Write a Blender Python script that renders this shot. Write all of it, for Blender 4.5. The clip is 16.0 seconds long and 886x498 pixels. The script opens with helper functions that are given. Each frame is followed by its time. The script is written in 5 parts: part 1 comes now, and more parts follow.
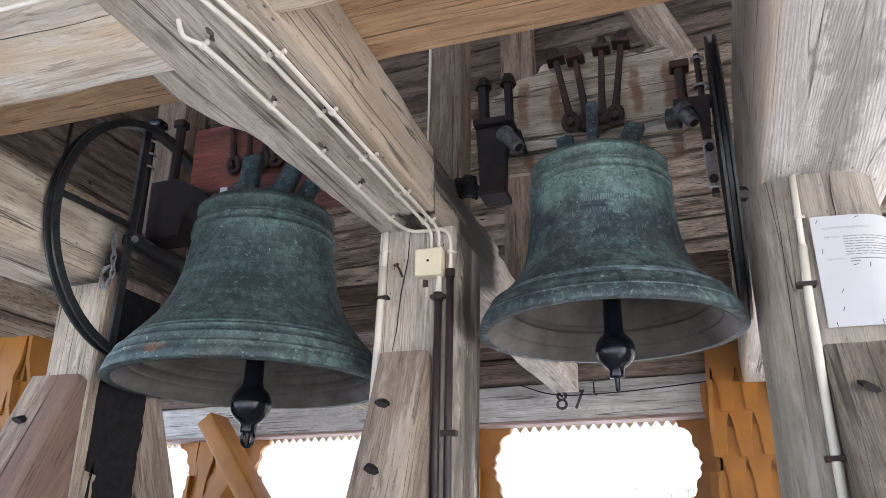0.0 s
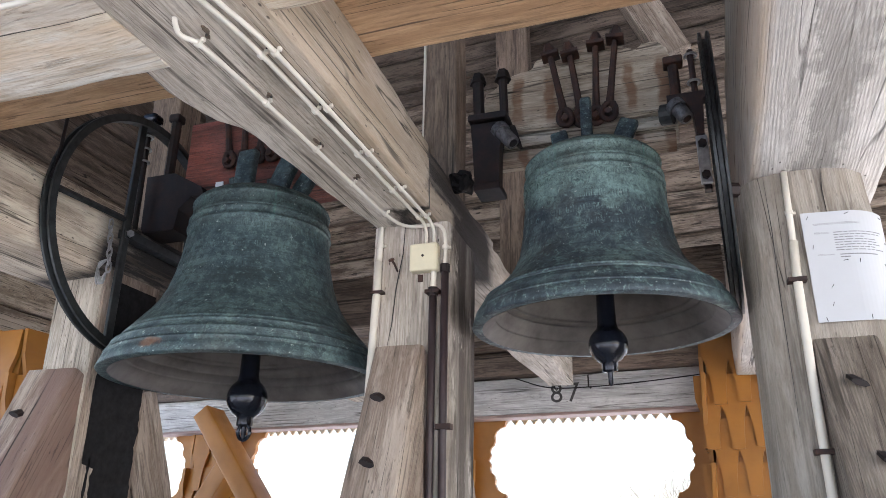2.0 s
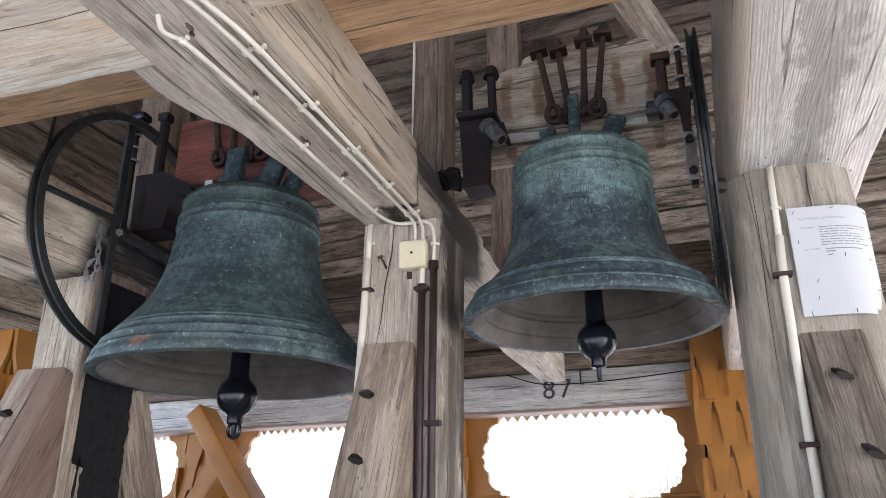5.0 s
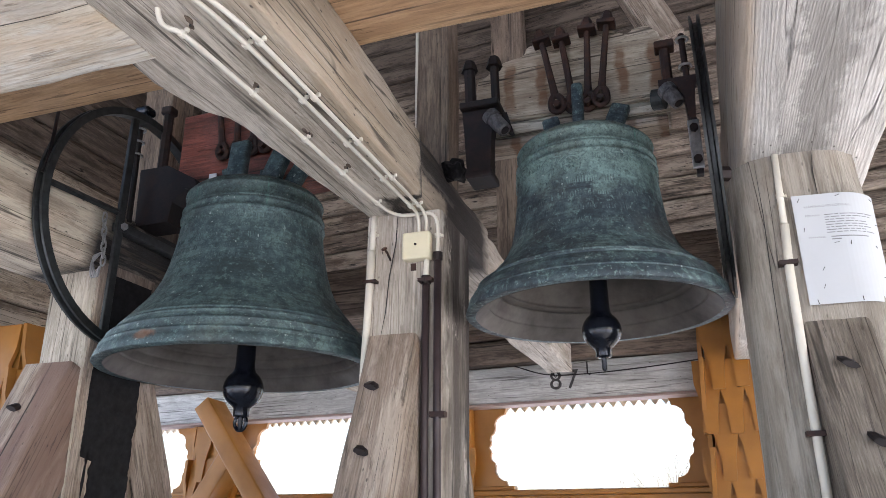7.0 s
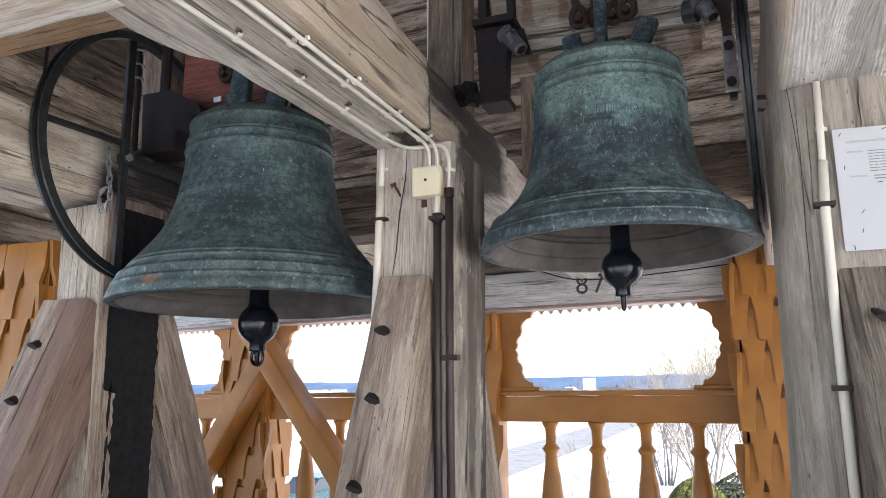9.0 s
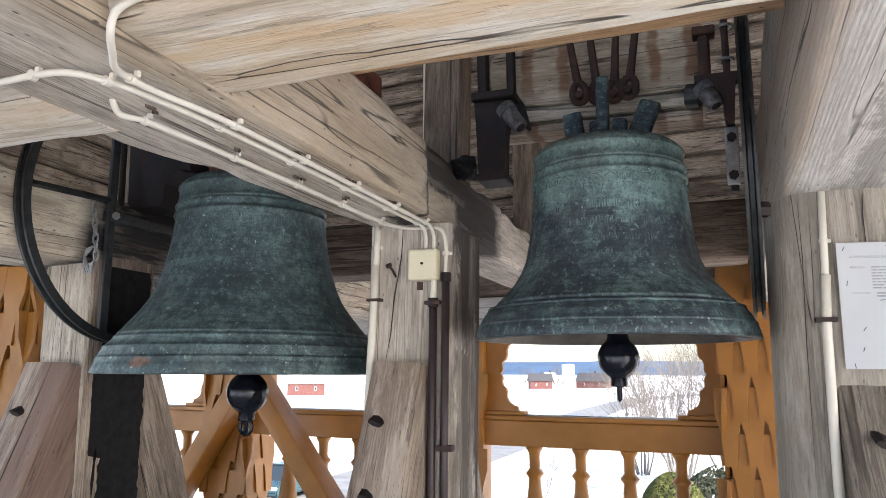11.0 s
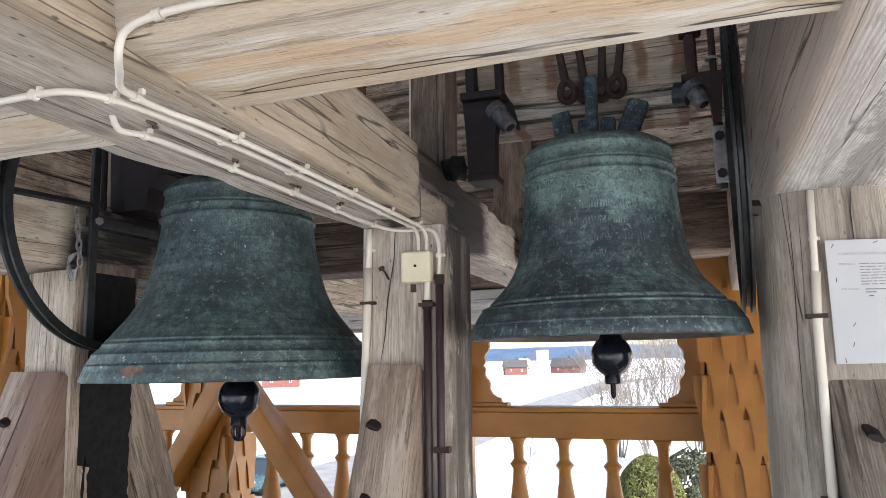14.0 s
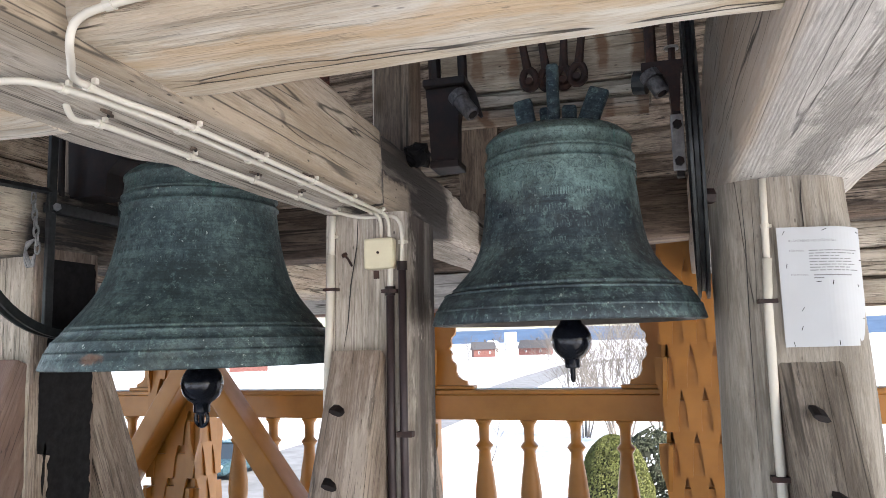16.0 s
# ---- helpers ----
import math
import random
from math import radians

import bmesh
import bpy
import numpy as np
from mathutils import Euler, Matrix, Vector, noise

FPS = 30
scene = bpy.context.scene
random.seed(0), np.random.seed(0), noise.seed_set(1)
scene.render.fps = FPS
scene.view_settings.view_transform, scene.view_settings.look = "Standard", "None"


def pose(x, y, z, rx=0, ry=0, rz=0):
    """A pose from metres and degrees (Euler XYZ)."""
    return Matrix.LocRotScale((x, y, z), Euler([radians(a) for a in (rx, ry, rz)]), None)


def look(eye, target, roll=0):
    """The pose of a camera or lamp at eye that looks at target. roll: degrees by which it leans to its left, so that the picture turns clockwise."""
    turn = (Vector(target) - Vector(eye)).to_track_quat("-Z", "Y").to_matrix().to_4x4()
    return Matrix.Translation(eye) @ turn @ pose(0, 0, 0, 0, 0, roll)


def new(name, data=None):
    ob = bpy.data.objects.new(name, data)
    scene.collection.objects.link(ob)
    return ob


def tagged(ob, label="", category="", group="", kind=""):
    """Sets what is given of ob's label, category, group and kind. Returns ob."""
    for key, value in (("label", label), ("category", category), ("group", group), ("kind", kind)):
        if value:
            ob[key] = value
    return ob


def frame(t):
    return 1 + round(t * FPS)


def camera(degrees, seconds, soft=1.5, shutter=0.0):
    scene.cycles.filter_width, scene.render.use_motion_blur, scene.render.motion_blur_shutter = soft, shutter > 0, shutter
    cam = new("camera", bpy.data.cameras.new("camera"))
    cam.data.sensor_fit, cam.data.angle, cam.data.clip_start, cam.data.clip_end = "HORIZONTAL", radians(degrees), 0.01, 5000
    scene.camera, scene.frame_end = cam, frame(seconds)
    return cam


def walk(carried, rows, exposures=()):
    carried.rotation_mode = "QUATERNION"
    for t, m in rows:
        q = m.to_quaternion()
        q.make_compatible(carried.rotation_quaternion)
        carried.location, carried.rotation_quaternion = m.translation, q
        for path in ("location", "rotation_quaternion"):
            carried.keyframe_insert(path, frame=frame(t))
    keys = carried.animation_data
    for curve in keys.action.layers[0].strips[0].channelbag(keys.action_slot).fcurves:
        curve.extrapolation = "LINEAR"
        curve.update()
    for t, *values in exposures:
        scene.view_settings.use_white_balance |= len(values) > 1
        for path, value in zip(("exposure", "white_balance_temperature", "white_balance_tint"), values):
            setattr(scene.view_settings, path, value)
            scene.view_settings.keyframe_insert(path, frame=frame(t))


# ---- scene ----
cam = camera(61.9, 16.0, soft=0.85)
PATH = [
    (0, (-0.034, 0.062, 1.071), (-0.621, 1.832, 1.794), 0.6),
    (0.5, (-0.03, 0.06, 1.072), (-0.611, 1.832, 1.794), 0.5),
    (1, (-0.027, 0.054, 1.074), (-0.605, 1.828, 1.795), 0.6),
    (1.5, (-0.025, 0.048, 1.076), (-0.601, 1.826, 1.79), 0.6),
    (2, (-0.026, 0.047, 1.073), (-0.604, 1.827, 1.777), 0.5),
    (2.5, (-0.023, 0.052, 1.07), (-0.604, 1.835, 1.763), 0.5),
    (3, (-0.018, 0.05, 1.067), (-0.598, 1.836, 1.754), 0.4),
    (3.5, (-0.014, 0.045, 1.067), (-0.591, 1.831, 1.759), 0.3),
    (4, (-0.013, 0.045, 1.069), (-0.583, 1.83, 1.768), 0.3),
    (6.5, (-0.005, 0.058, 1.069), (-0.57, 1.848, 1.759), -0.5),
    (7, (-0.002, 0.056, 1.069), (-0.586, 1.845, 1.747), -0.3),
    (7.5, (0.01, 0.041, 1.06), (-0.6, 1.835, 1.699), -0.1),
    (7.7, (0.01, 0.051, 1.055), (-0.611, 1.851, 1.667), 0.2),
    (8, (0.019, 0.043, 1.05), (-0.62, 1.849, 1.624), -0.1),
    (8.5, (0.018, 0.084, 1.073), (-0.651, 1.908, 1.547), -0.3),
    (9, (0.037, 0.126, 1.246), (-0.658, 1.963, 1.621), -0.6),
    (9.5, (0.045, 0.125, 1.415), (-0.657, 1.968, 1.747), -0.4),
    (10, (0.038, 0.107, 1.526), (-0.645, 1.959, 1.849), -0.2),
    (10.2, (0.037, 0.113, 1.529), (-0.642, 1.964, 1.866), -0.0),
    (12.5, (-0.065, 0.05, 1.554), (-0.662, 1.933, 1.869), -0.2),
    (13, (-0.066, 0.057, 1.564), (-0.66, 1.941, 1.876), -0.5),
    (13.5, (-0.052, 0.064, 1.571), (-0.64, 1.951, 1.879), -0.9),
    (14, (-0.044, 0.071, 1.57), (-0.629, 1.96, 1.87), -1.2),
    (14.5, (-0.039, 0.067, 1.571), (-0.623, 1.958, 1.859), -1.3),
    (15, (-0.037, 0.066, 1.574), (-0.609, 1.962, 1.849), -1.5),
    (15.5, (-0.032, 0.063, 1.578), (-0.576, 1.97, 1.839), -1.5),
    (16, (-0.023, 0.06, 1.578), (-0.529, 1.978, 1.83), -1.6),
]

walk(cam, [(t, look(eye, target, roll)) for t, eye, target, roll in PATH], [(0.0, 2.0, 6250, 14), (7.5, 2.0, 6250, 14), (9.5, 1.9, 6380, 13), (12.5, 1.82, 6480, 12), (16.0, 1.78, 6480, 12)])

# ---- light ----
world = bpy.data.worlds.new("sky")
scene.world = world
world.use_nodes = True
wn = world.node_tree.nodes
sky = wn.new("ShaderNodeTexSky")
sky.sky_type = "NISHITA"
sky.sun_disc = False
sky.sun_elevation = radians(36)
sky.sun_rotation = radians(115)
sky.dust_density = 1.2
wn["Background"].inputs["Strength"].default_value = 0.115
world.node_tree.links.new(sky.outputs["Color"], wn["Background"].inputs["Color"])
sun = new("sun", bpy.data.lights.new("sun", "SUN"))
sun.data.energy = 4.5
sun.data.angle = radians(0.5)
sun.data.color = (1.0, 0.95, 0.87)
SUN_AZ, SUN_EL = radians(115), radians(36)
sun.matrix_world = look((0, 0, 30), (-math.sin(SUN_AZ) * math.cos(SUN_EL), -math.cos(SUN_AZ) * math.cos(SUN_EL), 30 - math.sin(SUN_EL)))


# ---- materials ----
class Nodes:
    def __init__(self, name):
        self.m = bpy.data.materials.new(name)
        self.m.use_nodes = True
        self.t = self.m.node_tree
        self.b = self.t.nodes["Principled BSDF"]

    def add(self, kind, **inputs):
        n = self.t.nodes.new(kind)
        for k, v in inputs.items():
            key = k.replace("_", " ")
            if isinstance(v, bpy.types.NodeSocket):
                self.t.links.new(v, n.inputs[key])
            else:
                n.inputs[key].default_value = v
        return n

    def put(self, out, socket):
        self.t.links.new(out, self.b.inputs[socket])

    def coords(self, scale, spread=7.0):
        c = self.add("ShaderNodeTexCoord")
        o = self.add("ShaderNodeObjectInfo")
        k = self.add("ShaderNodeMath")
        k.operation = "MULTIPLY"
        self.t.links.new(o.outputs["Random"], k.inputs[0])
        k.inputs[1].default_value = spread
        return self.add("ShaderNodeMapping", Vector=c.outputs["Object"], Location=k.outputs[0], Scale=scale).outputs[0]

    def noise(self, vec, scale, detail=4.0, rough=0.6, distort=0.0):
        return self.add("ShaderNodeTexNoise", Vector=vec, Scale=scale, Detail=detail, Roughness=rough, Distortion=distort).outputs["Fac"]

    def ramp(self, fac, *stops):
        r = self.add("ShaderNodeValToRGB", Fac=fac)
        e = r.color_ramp.elements
        while len(e) < len(stops):
            e.new(0.5)
        for s, (p, c) in zip(e, stops):
            s.position = p
            s.color = (*c, 1) if len(c) == 3 else c
        return r.outputs["Color"]

    def val(self, fac, a, b, lo=0.0, hi=1.0):
        r = self.add("ShaderNodeMapRange", Value=fac)
        for k, v in zip((1, 2, 3, 4), (a, b, lo, hi)):
            r.inputs[k].default_value = v
        return r.outputs[0]

    def mix(self, fac, a, b, kind="MIX"):
        n = self.t.nodes.new("ShaderNodeMix")
        n.data_type = "RGBA"
        n.blend_type = kind
        for i, v in ((0, fac), (6, a), (7, b)):
            if isinstance(v, bpy.types.NodeSocket):
                self.t.links.new(v, n.inputs[i])
            else:
                n.inputs[i].default_value = (*v, 1) if isinstance(v, tuple) and len(v) == 3 else v
        return n.outputs[2]

    def bump(self, height, strength, distance=0.01, normal=None):
        n = self.add("ShaderNodeBump", Height=height, Strength=strength, Distance=distance)
        if normal is not None:
            self.t.links.new(normal, n.inputs["Normal"])
        self.put(n.outputs[0], "Normal")
        return n.outputs[0]

    def done(self, rough=0.7, metal=0.0):
        if not self.b.inputs["Roughness"].is_linked:
            self.b.inputs["Roughness"].default_value = rough
        self.b.inputs["Metallic"].default_value = metal
        return self.m


def wood(name, light, mid, dark, crack=0.5, rings=0.5, stain=0.3, stain_color=(0.1, 0.08, 0.06), rough=0.8, zones=(), dash=0.45, swirl=0.0, split=0.9):
    """Old timber, grain along local x: rings, fibres, cracks, grey weathering and stains."""
    n = Nodes(name)
    v = n.coords((1, 1, 1))

    def stretched(x, across):
        return n.add("ShaderNodeMapping", Vector=v, Scale=(x, across, across)).outputs[0]

    def times(p, q):
        k = n.add("ShaderNodeMath")
        k.operation = "MULTIPLY"
        for i, w in enumerate((p, q)):
            if isinstance(w, bpy.types.NodeSocket):
                n.t.links.new(w, k.inputs[i])
            else:
                k.inputs[i].default_value = w
        return k.outputs[0]

    a = n.noise(stretched(1.3, 10), 1.0, 7, 0.7, 0.1 + swirl)
    f = n.noise(stretched(5.0, 80), 1.0, 5, 0.75, 0.15)
    g = n.noise(stretched(18.0, 230), 1.0, 3, 0.7)
    w = n.noise(stretched(0.3 + swirl, 5.0), 1.0, 1.2, 0.4, 0.05 + swirl)
    sn = n.add("ShaderNodeMath")
    sn.operation = "SINE"
    n.t.links.new(times(w, 330.0), sn.inputs[0])
    ring = n.val(sn.outputs[0], -0.6, 1)
    base = n.ramp(a, (0.34, dark), (0.47, mid), (0.62, light))
    base = n.mix(n.val(f, 0.36, 0.54, 0.85, 0.0), base, n.mix(0.55, dark, mid))
    base = n.mix(n.val(g, 0.36, 0.5, 0.65, 0.0), base, dark)
    base = n.mix(times(ring, rings), base, n.mix(0.7, mid, dark))
    base = n.mix(n.val(n.noise(v, 2.2, 5, 0.65), 0.5, 0.68, 0, stain), base, stain_color)
    base = n.mix(n.val(n.noise(v, 11.0, 5, 0.7), 0.56, 0.7, 0, stain), base, stain_color)
    pale = n.noise(stretched(1.2, 6), 1.7, 6, 0.7)
    base = n.mix(n.val(pale, 0.5, 0.6, 0, 0.55), base, tuple(min(0.8, 1.12 * x) for x in light))
    for limits, tint, amount, ragged in zones:
        xyz = n.add("ShaderNodeSeparateXYZ", Vector=n.add("ShaderNodeTexCoord").outputs["Object"])
        mask = n.val(n.noise(stretched(2.2, 12), 1.0, 5, 0.7), 0.46, 0.6, amount, amount * 0.6)
        fray = n.val(n.noise(stretched(7.0, 13.0), 1.0, 6, 0.7), 0.2, 0.8, -ragged, ragged)
        for axis, lo, hi in limits:
            at = n.add("ShaderNodeMath")
            n.t.links.new(xyz.outputs[axis], at.inputs[0])
            n.t.links.new(fray, at.inputs[1])
            mask = times(mask, n.val(at.outputs[0], lo, hi))
        base = n.mix(mask, base, tint)
    # long drying cracks
    cn = n.noise(stretched(0.16, 8), 1.3, 1.0, 0.4, 0.03)
    d = n.add("ShaderNodeMath")
    d.operation = "SUBTRACT"
    n.t.links.new(cn, d.inputs[0])
    d.inputs[1].default_value = 0.5
    ab = n.add("ShaderNodeMath")
    ab.operation = "ABSOLUTE"
    n.t.links.new(d.outputs[0], ab.inputs[0])
    gate = n.val(n.noise(v, 2.6, 2), 0.47, 0.55)
    cm = times(times(n.val(ab.outputs[0], 0.0012, 0.0038, 1, 0), gate), crack)
    if dash:
        worm = n.val(n.noise(stretched(4.5, 60), 1.0, 5, 0.7), 0.61, 0.635, 0, dash)
        mx = n.add("ShaderNodeMath")
        mx.operation = "MAXIMUM"
        n.t.links.new(cm, mx.inputs[0])
        n.t.links.new(worm, mx.inputs[1])
        cm = mx.outputs[0]
    # hair cracks along the grain
    hn = n.add("ShaderNodeMath")
    hn.operation = "SUBTRACT"
    n.t.links.new(n.noise(stretched(0.45, 24), 1.0, 1.5, 0.5, 0.05), hn.inputs[0])
    hn.inputs[1].default_value = 0.5
    ha = n.add("ShaderNodeMath")
    ha.operation = "ABSOLUTE"
    n.t.links.new(hn.outputs[0], ha.inputs[0])
    hair = times(n.val(ha.outputs[0], 0.004, 0.02, split, 0), n.val(n.noise(stretched(1.5, 7), 1.0, 3), 0.44, 0.53))
    base = n.mix(hair, base, n.mix(0.75, dark, (0.02, 0.015, 0.011)))
    base = n.mix(cm, base, (0.02, 0.015, 0.011))
    speck = n.add("ShaderNodeTexVoronoi", Vector=stretched(18.0, 42.0), Scale=1.0)
    pick = n.val(n.noise(stretched(1.6, 4.0), 1.0, 3), 0.5, 0.58)
    base = n.mix(times(n.val(speck.outputs["Distance"], 0.06, 0.13, 0.8, 0), pick), base, (0.035, 0.026, 0.02))
    # knots
    kn = n.add("ShaderNodeTexVoronoi", Vector=stretched(1.3, 3.6), Scale=1.0)
    base = n.mix(n.val(kn.outputs["Distance"], 0.03, 0.085, 0.8, 0), base, (0.06, 0.04, 0.025))
    n.put(base, "Base Color")
    h = n.add("ShaderNodeMath")
    h.operation = "SUBTRACT"
    n.t.links.new(f, h.inputs[0])
    n.t.links.new(cm, h.inputs[1])
    n1 = n.add("ShaderNodeBump", Height=h.outputs[0], Strength=0.9, Distance=0.007)
    n.bump(ring, 0.3 * rings + 0.05, 0.003, n1.outputs[0])
    n.put(n.val(a, 0.35, 0.65, rough + 0.1, rough - 0.1), "Roughness")
    return n.done(rough)


def painted(name, color, worn, rough=0.45):
    n = Nodes(name)
    v = n.coords((1, 1, 1))
    a = n.noise(v, 3.0, 4)
    g = n.noise(n.add("ShaderNodeMapping", Vector=v, Scale=(4, 60, 60)).outputs[0], 1.0, 3)
    c = n.mix(n.val(a, 0.35, 0.7), color, tuple(x * 0.72 for x in color))
    c = n.mix(n.val(g, 0.55, 0.75, 0, 0.25), c, worn)
    s = n.noise(v, 34.0, 4, 0.7)
    c = n.mix(n.val(s, 0.68, 0.74, 0, 0.5), c, worn)
    n.put(c, "Base Color")
    n.bump(g, 0.2, 0.003)
    n.put(n.val(a, 0.3, 0.7, rough - 0.08, rough + 0.15), "Roughness")
    return n.done(rough)


def plain(name, color, rough=0.5, metal=0.0, vary=0.2, scale=14.0, bump=0.15):
    n = Nodes(name)
    v = n.coords((1, 1, 1))
    a = n.noise(v, scale, 5, 0.65)
    n.put(n.mix(n.val(a, 0.35, 0.7), color, tuple(x * (1 - vary) for x in color)), "Base Color")
    n.put(n.val(a, 0.3, 0.7, rough - 0.07, rough + 0.1), "Roughness")
    n.bump(a, bump, 0.004)
    return n.done(rough, metal)


def rusty(name, color=(0.03, 0.017, 0.016), rust=(0.09, 0.034, 0.018)):
    n = Nodes(name)
    v = n.coords((1, 1, 1))
    a = n.noise(v, 18.0, 6, 0.7)
    n.put(n.mix(n.val(a, 0.45, 0.75), color, rust), "Base Color")
    n.bump(a, 0.4, 0.004)
    return n.done(0.65, 0.3)


def patina(name, dark, mid, green, top, height, spot=None):
    """Old bronze: blotched dark blue-green skin, a pale worn shoulder, scratches and white specks."""
    n = Nodes(name)
    v = n.coords((1, 1, 1), 3.0)
    c = n.add("ShaderNodeTexCoord")
    z = n.add("ShaderNodeSeparateXYZ", Vector=c.outputs["Object"]).outputs["Z"]

    def two(kind, p, q):
        k = n.add("ShaderNodeMath")
        k.operation = kind
        for i, w in enumerate((p, q)):
            if isinstance(w, bpy.types.NodeSocket):
                n.t.links.new(w, k.inputs[i])
            else:
                k.inputs[i].default_value = w
        return k.outputs[0]

    a = n.noise(v, 6.5, 9, 0.72)
    b = n.noise(v, 24.0, 8, 0.78)
    run = n.noise(n.add("ShaderNodeMapping", Vector=v, Scale=(26, 26, 1.6)).outputs[0], 1.0, 5, 0.65)
    fine = n.noise(v, 150.0, 4, 0.8)
    pits = n.noise(v, 52.0, 7, 0.8)
    lathe = n.noise(n.add("ShaderNodeMapping", Vector=v, Scale=(5, 5, 150)).outputs[0], 1.0, 3, 0.6)
    col = n.ramp(a, (0.38, dark), (0.5, mid), (0.64, tuple(0.65 * m + 0.35 * g for m, g in zip(mid, green))))
    col = n.mix(n.val(b, 0.45, 0.57, 0, 0.8), col, dark)
    col = n.mix(n.val(lathe, 0.5, 0.64, 0, 0.45), col, tuple(0.45 * x for x in dark))
    # pale worn shoulder with a blotched lower edge
    edge = two("ADD", z, n.val(n.noise(v, 3.4, 7, 0.68), 0.3, 0.7, -0.2 * height, 0.2 * height))
    zone = n.val(edge, height * 0.53, height * 0.68)
    col = n.mix(two("MULTIPLY", zone, n.val(b, 0.38, 0.6, top, top * 0.3)), col, green)
    col = n.mix(n.val(pits, 0.55, 0.61, 0, 0.5), col, green)
    col = n.mix(n.val(fine, 0.5, 0.62, 0, 0.55), col, tuple(0.5 * x for x in dark))
    high = n.val(z, height * 0.74, height * 0.98, 0.0, 1.0)
    col = n.mix(two("MULTIPLY", n.val(run, 0.6, 0.68, 0, 0.75), high), col, (0.13, 0.36, 0.3))
    brown = n.noise(v, 2.6, 5, 0.65)
    col = n.mix(n.val(brown, 0.56, 0.68, 0, 0.45), col, (0.05, 0.047, 0.04))
    # short pale scratches and bird-lime specks
    scr = n.noise(n.add("ShaderNodeMapping", Vector=v, Rotation=(0.3, 0.5, 0.2), Scale=(70, 70, 14)).outputs[0], 1.0, 3, 0.6)
    col = n.mix(n.val(scr, 0.69, 0.73, 0, 0.5), col, (0.3, 0.4, 0.38))
    spk = n.noise(v, 75.0, 2, 0.5)
    col = n.mix(n.val(spk, 0.71, 0.73, 0, 0.7), col, (0.42, 0.5, 0.48))
    if spot:
        d = n.add("ShaderNodeVectorMath")
        d.operation = "DISTANCE"
        n.t.links.new(n.add("ShaderNodeMapping", Vector=c.outputs["Object"], Scale=(0.55, 1, 1.3)).outputs[0], d.inputs[0])
        d.inputs[1].default_value = (spot[0] * 0.55, spot[1], spot[2] * 1.3)
        col = n.mix(n.val(two("ADD", d.outputs["Value"], n.val(b, 0.3, 0.7, -0.008, 0.008)), 0.014, 0.024, 0.7, 0), col, (0.2, 0.09, 0.045))
    n.put(col, "Base Color")
    n1 = n.add("ShaderNodeBump", Height=pits, Strength=0.6, Distance=0.004)
    n2 = n.add("ShaderNodeBump", Height=lathe, Strength=0.25, Distance=0.002)
    n.t.links.new(n1.outputs[0], n2.inputs["Normal"])
    n.bump(n.noise(v, 90.0, 3), 0.2, 0.002, n2.outputs[0])
    n.put(n.val(b, 0.3, 0.7, 0.38, 0.68), "Roughness")
    return n.done(0.5, 0.2)


NEAR_BLACK = (0.03, 0.024, 0.02)
WOOD = wood("weathered_timber", (0.627, 0.566, 0.482), (0.482, 0.426, 0.347), (0.246, 0.207, 0.162), 0.9, 0.35, 0.25)
WOOD_BEAM = wood("oil_stained_beam", (0.64, 0.585, 0.51), (0.5, 0.445, 0.37), (0.25, 0.21, 0.165), 0.8, 0.45, 0.25, dash=0.25, zones=[([("Y", -0.085, -0.125), ("X", 4.9, 4.8)], (0.4, 0.305, 0.205), 0.7, 0.03), ([("X", 4.80, 4.83), ("X", 5.66, 5.5), ("Y", 0.02, -0.04)], NEAR_BLACK, 1.3, 0.05), ([("X", 4.85, 4.865), ("X", 5.12, 5.08), ("Z", -0.005, -0.02), ("Y", -0.06, -0.1)], (0.45, 0.37, 0.28), 0.95, 0.04)])
# Right face darker towards the top, near-black rear edge, one dark streak.
WOOD_POST = wood("oil_stained_post", (0.63, 0.575, 0.51), (0.5, 0.45, 0.39), (0.26, 0.22, 0.18), 0.9, 0.3, 0.2, dash=0.25, split=0.5, zones=[([("Z", 0.085, 0.12)], NEAR_BLACK, 1.1, 0.04), ([("Y", 0.085, 0.105), ("X", 0.7, 1.5), ("Z", -0.13, -0.08)], (0.06, 0.047, 0.039), 0.95, 0.07), ([("Y", 0.095, 0.108), ("Z", -0.02, 0.0), ("Z", 0.05, 0.04)], (0.08, 0.06, 0.05), 0.7, 0.04)])
POSTWOOD = wood("post_timber", (0.4, 0.36, 0.31), (0.315, 0.28, 0.238), (0.2, 0.17, 0.135), 1.0, 0.35, 0.25, dash=0.12, split=0.4)
STRUT = wood("brown_grey_timber", (0.45, 0.375, 0.31), (0.29, 0.225, 0.178), (0.13, 0.095, 0.072), 0.95, 0.4, 0.3, (0.16, 0.1, 0.07), split=0.6)
WOOD_LEFT = wood("tar_marked_beam", (0.777, 0.667, 0.536), (0.59, 0.489, 0.373), (0.31, 0.248, 0.179), 0.9, 0.35, 0.2, zones=[([("X", 4.86, 4.93), ("X", 6.0, 5.7)], (0.022, 0.02, 0.019), 1.0, 0.01)])
RUSTY_MARK = (0.16, 0.07, 0.032)
STOCK = wood("rust_stained_timber", (0.56, 0.48, 0.395), (0.4, 0.33, 0.26), (0.2, 0.15, 0.115), 0.9, 0.3, 0.45, (0.16, 0.1, 0.06), zones=[([("X", a - 0.012, a), ("X", b + 0.012, b), ("Z", -0.1, -0.06), ("Z", 0.12, 0.08)], RUSTY_MARK, 0.8, 0.016) for a, b in ((0.115, 0.14), (0.235, 0.258), (0.51, 0.53), (0.615, 0.65))])
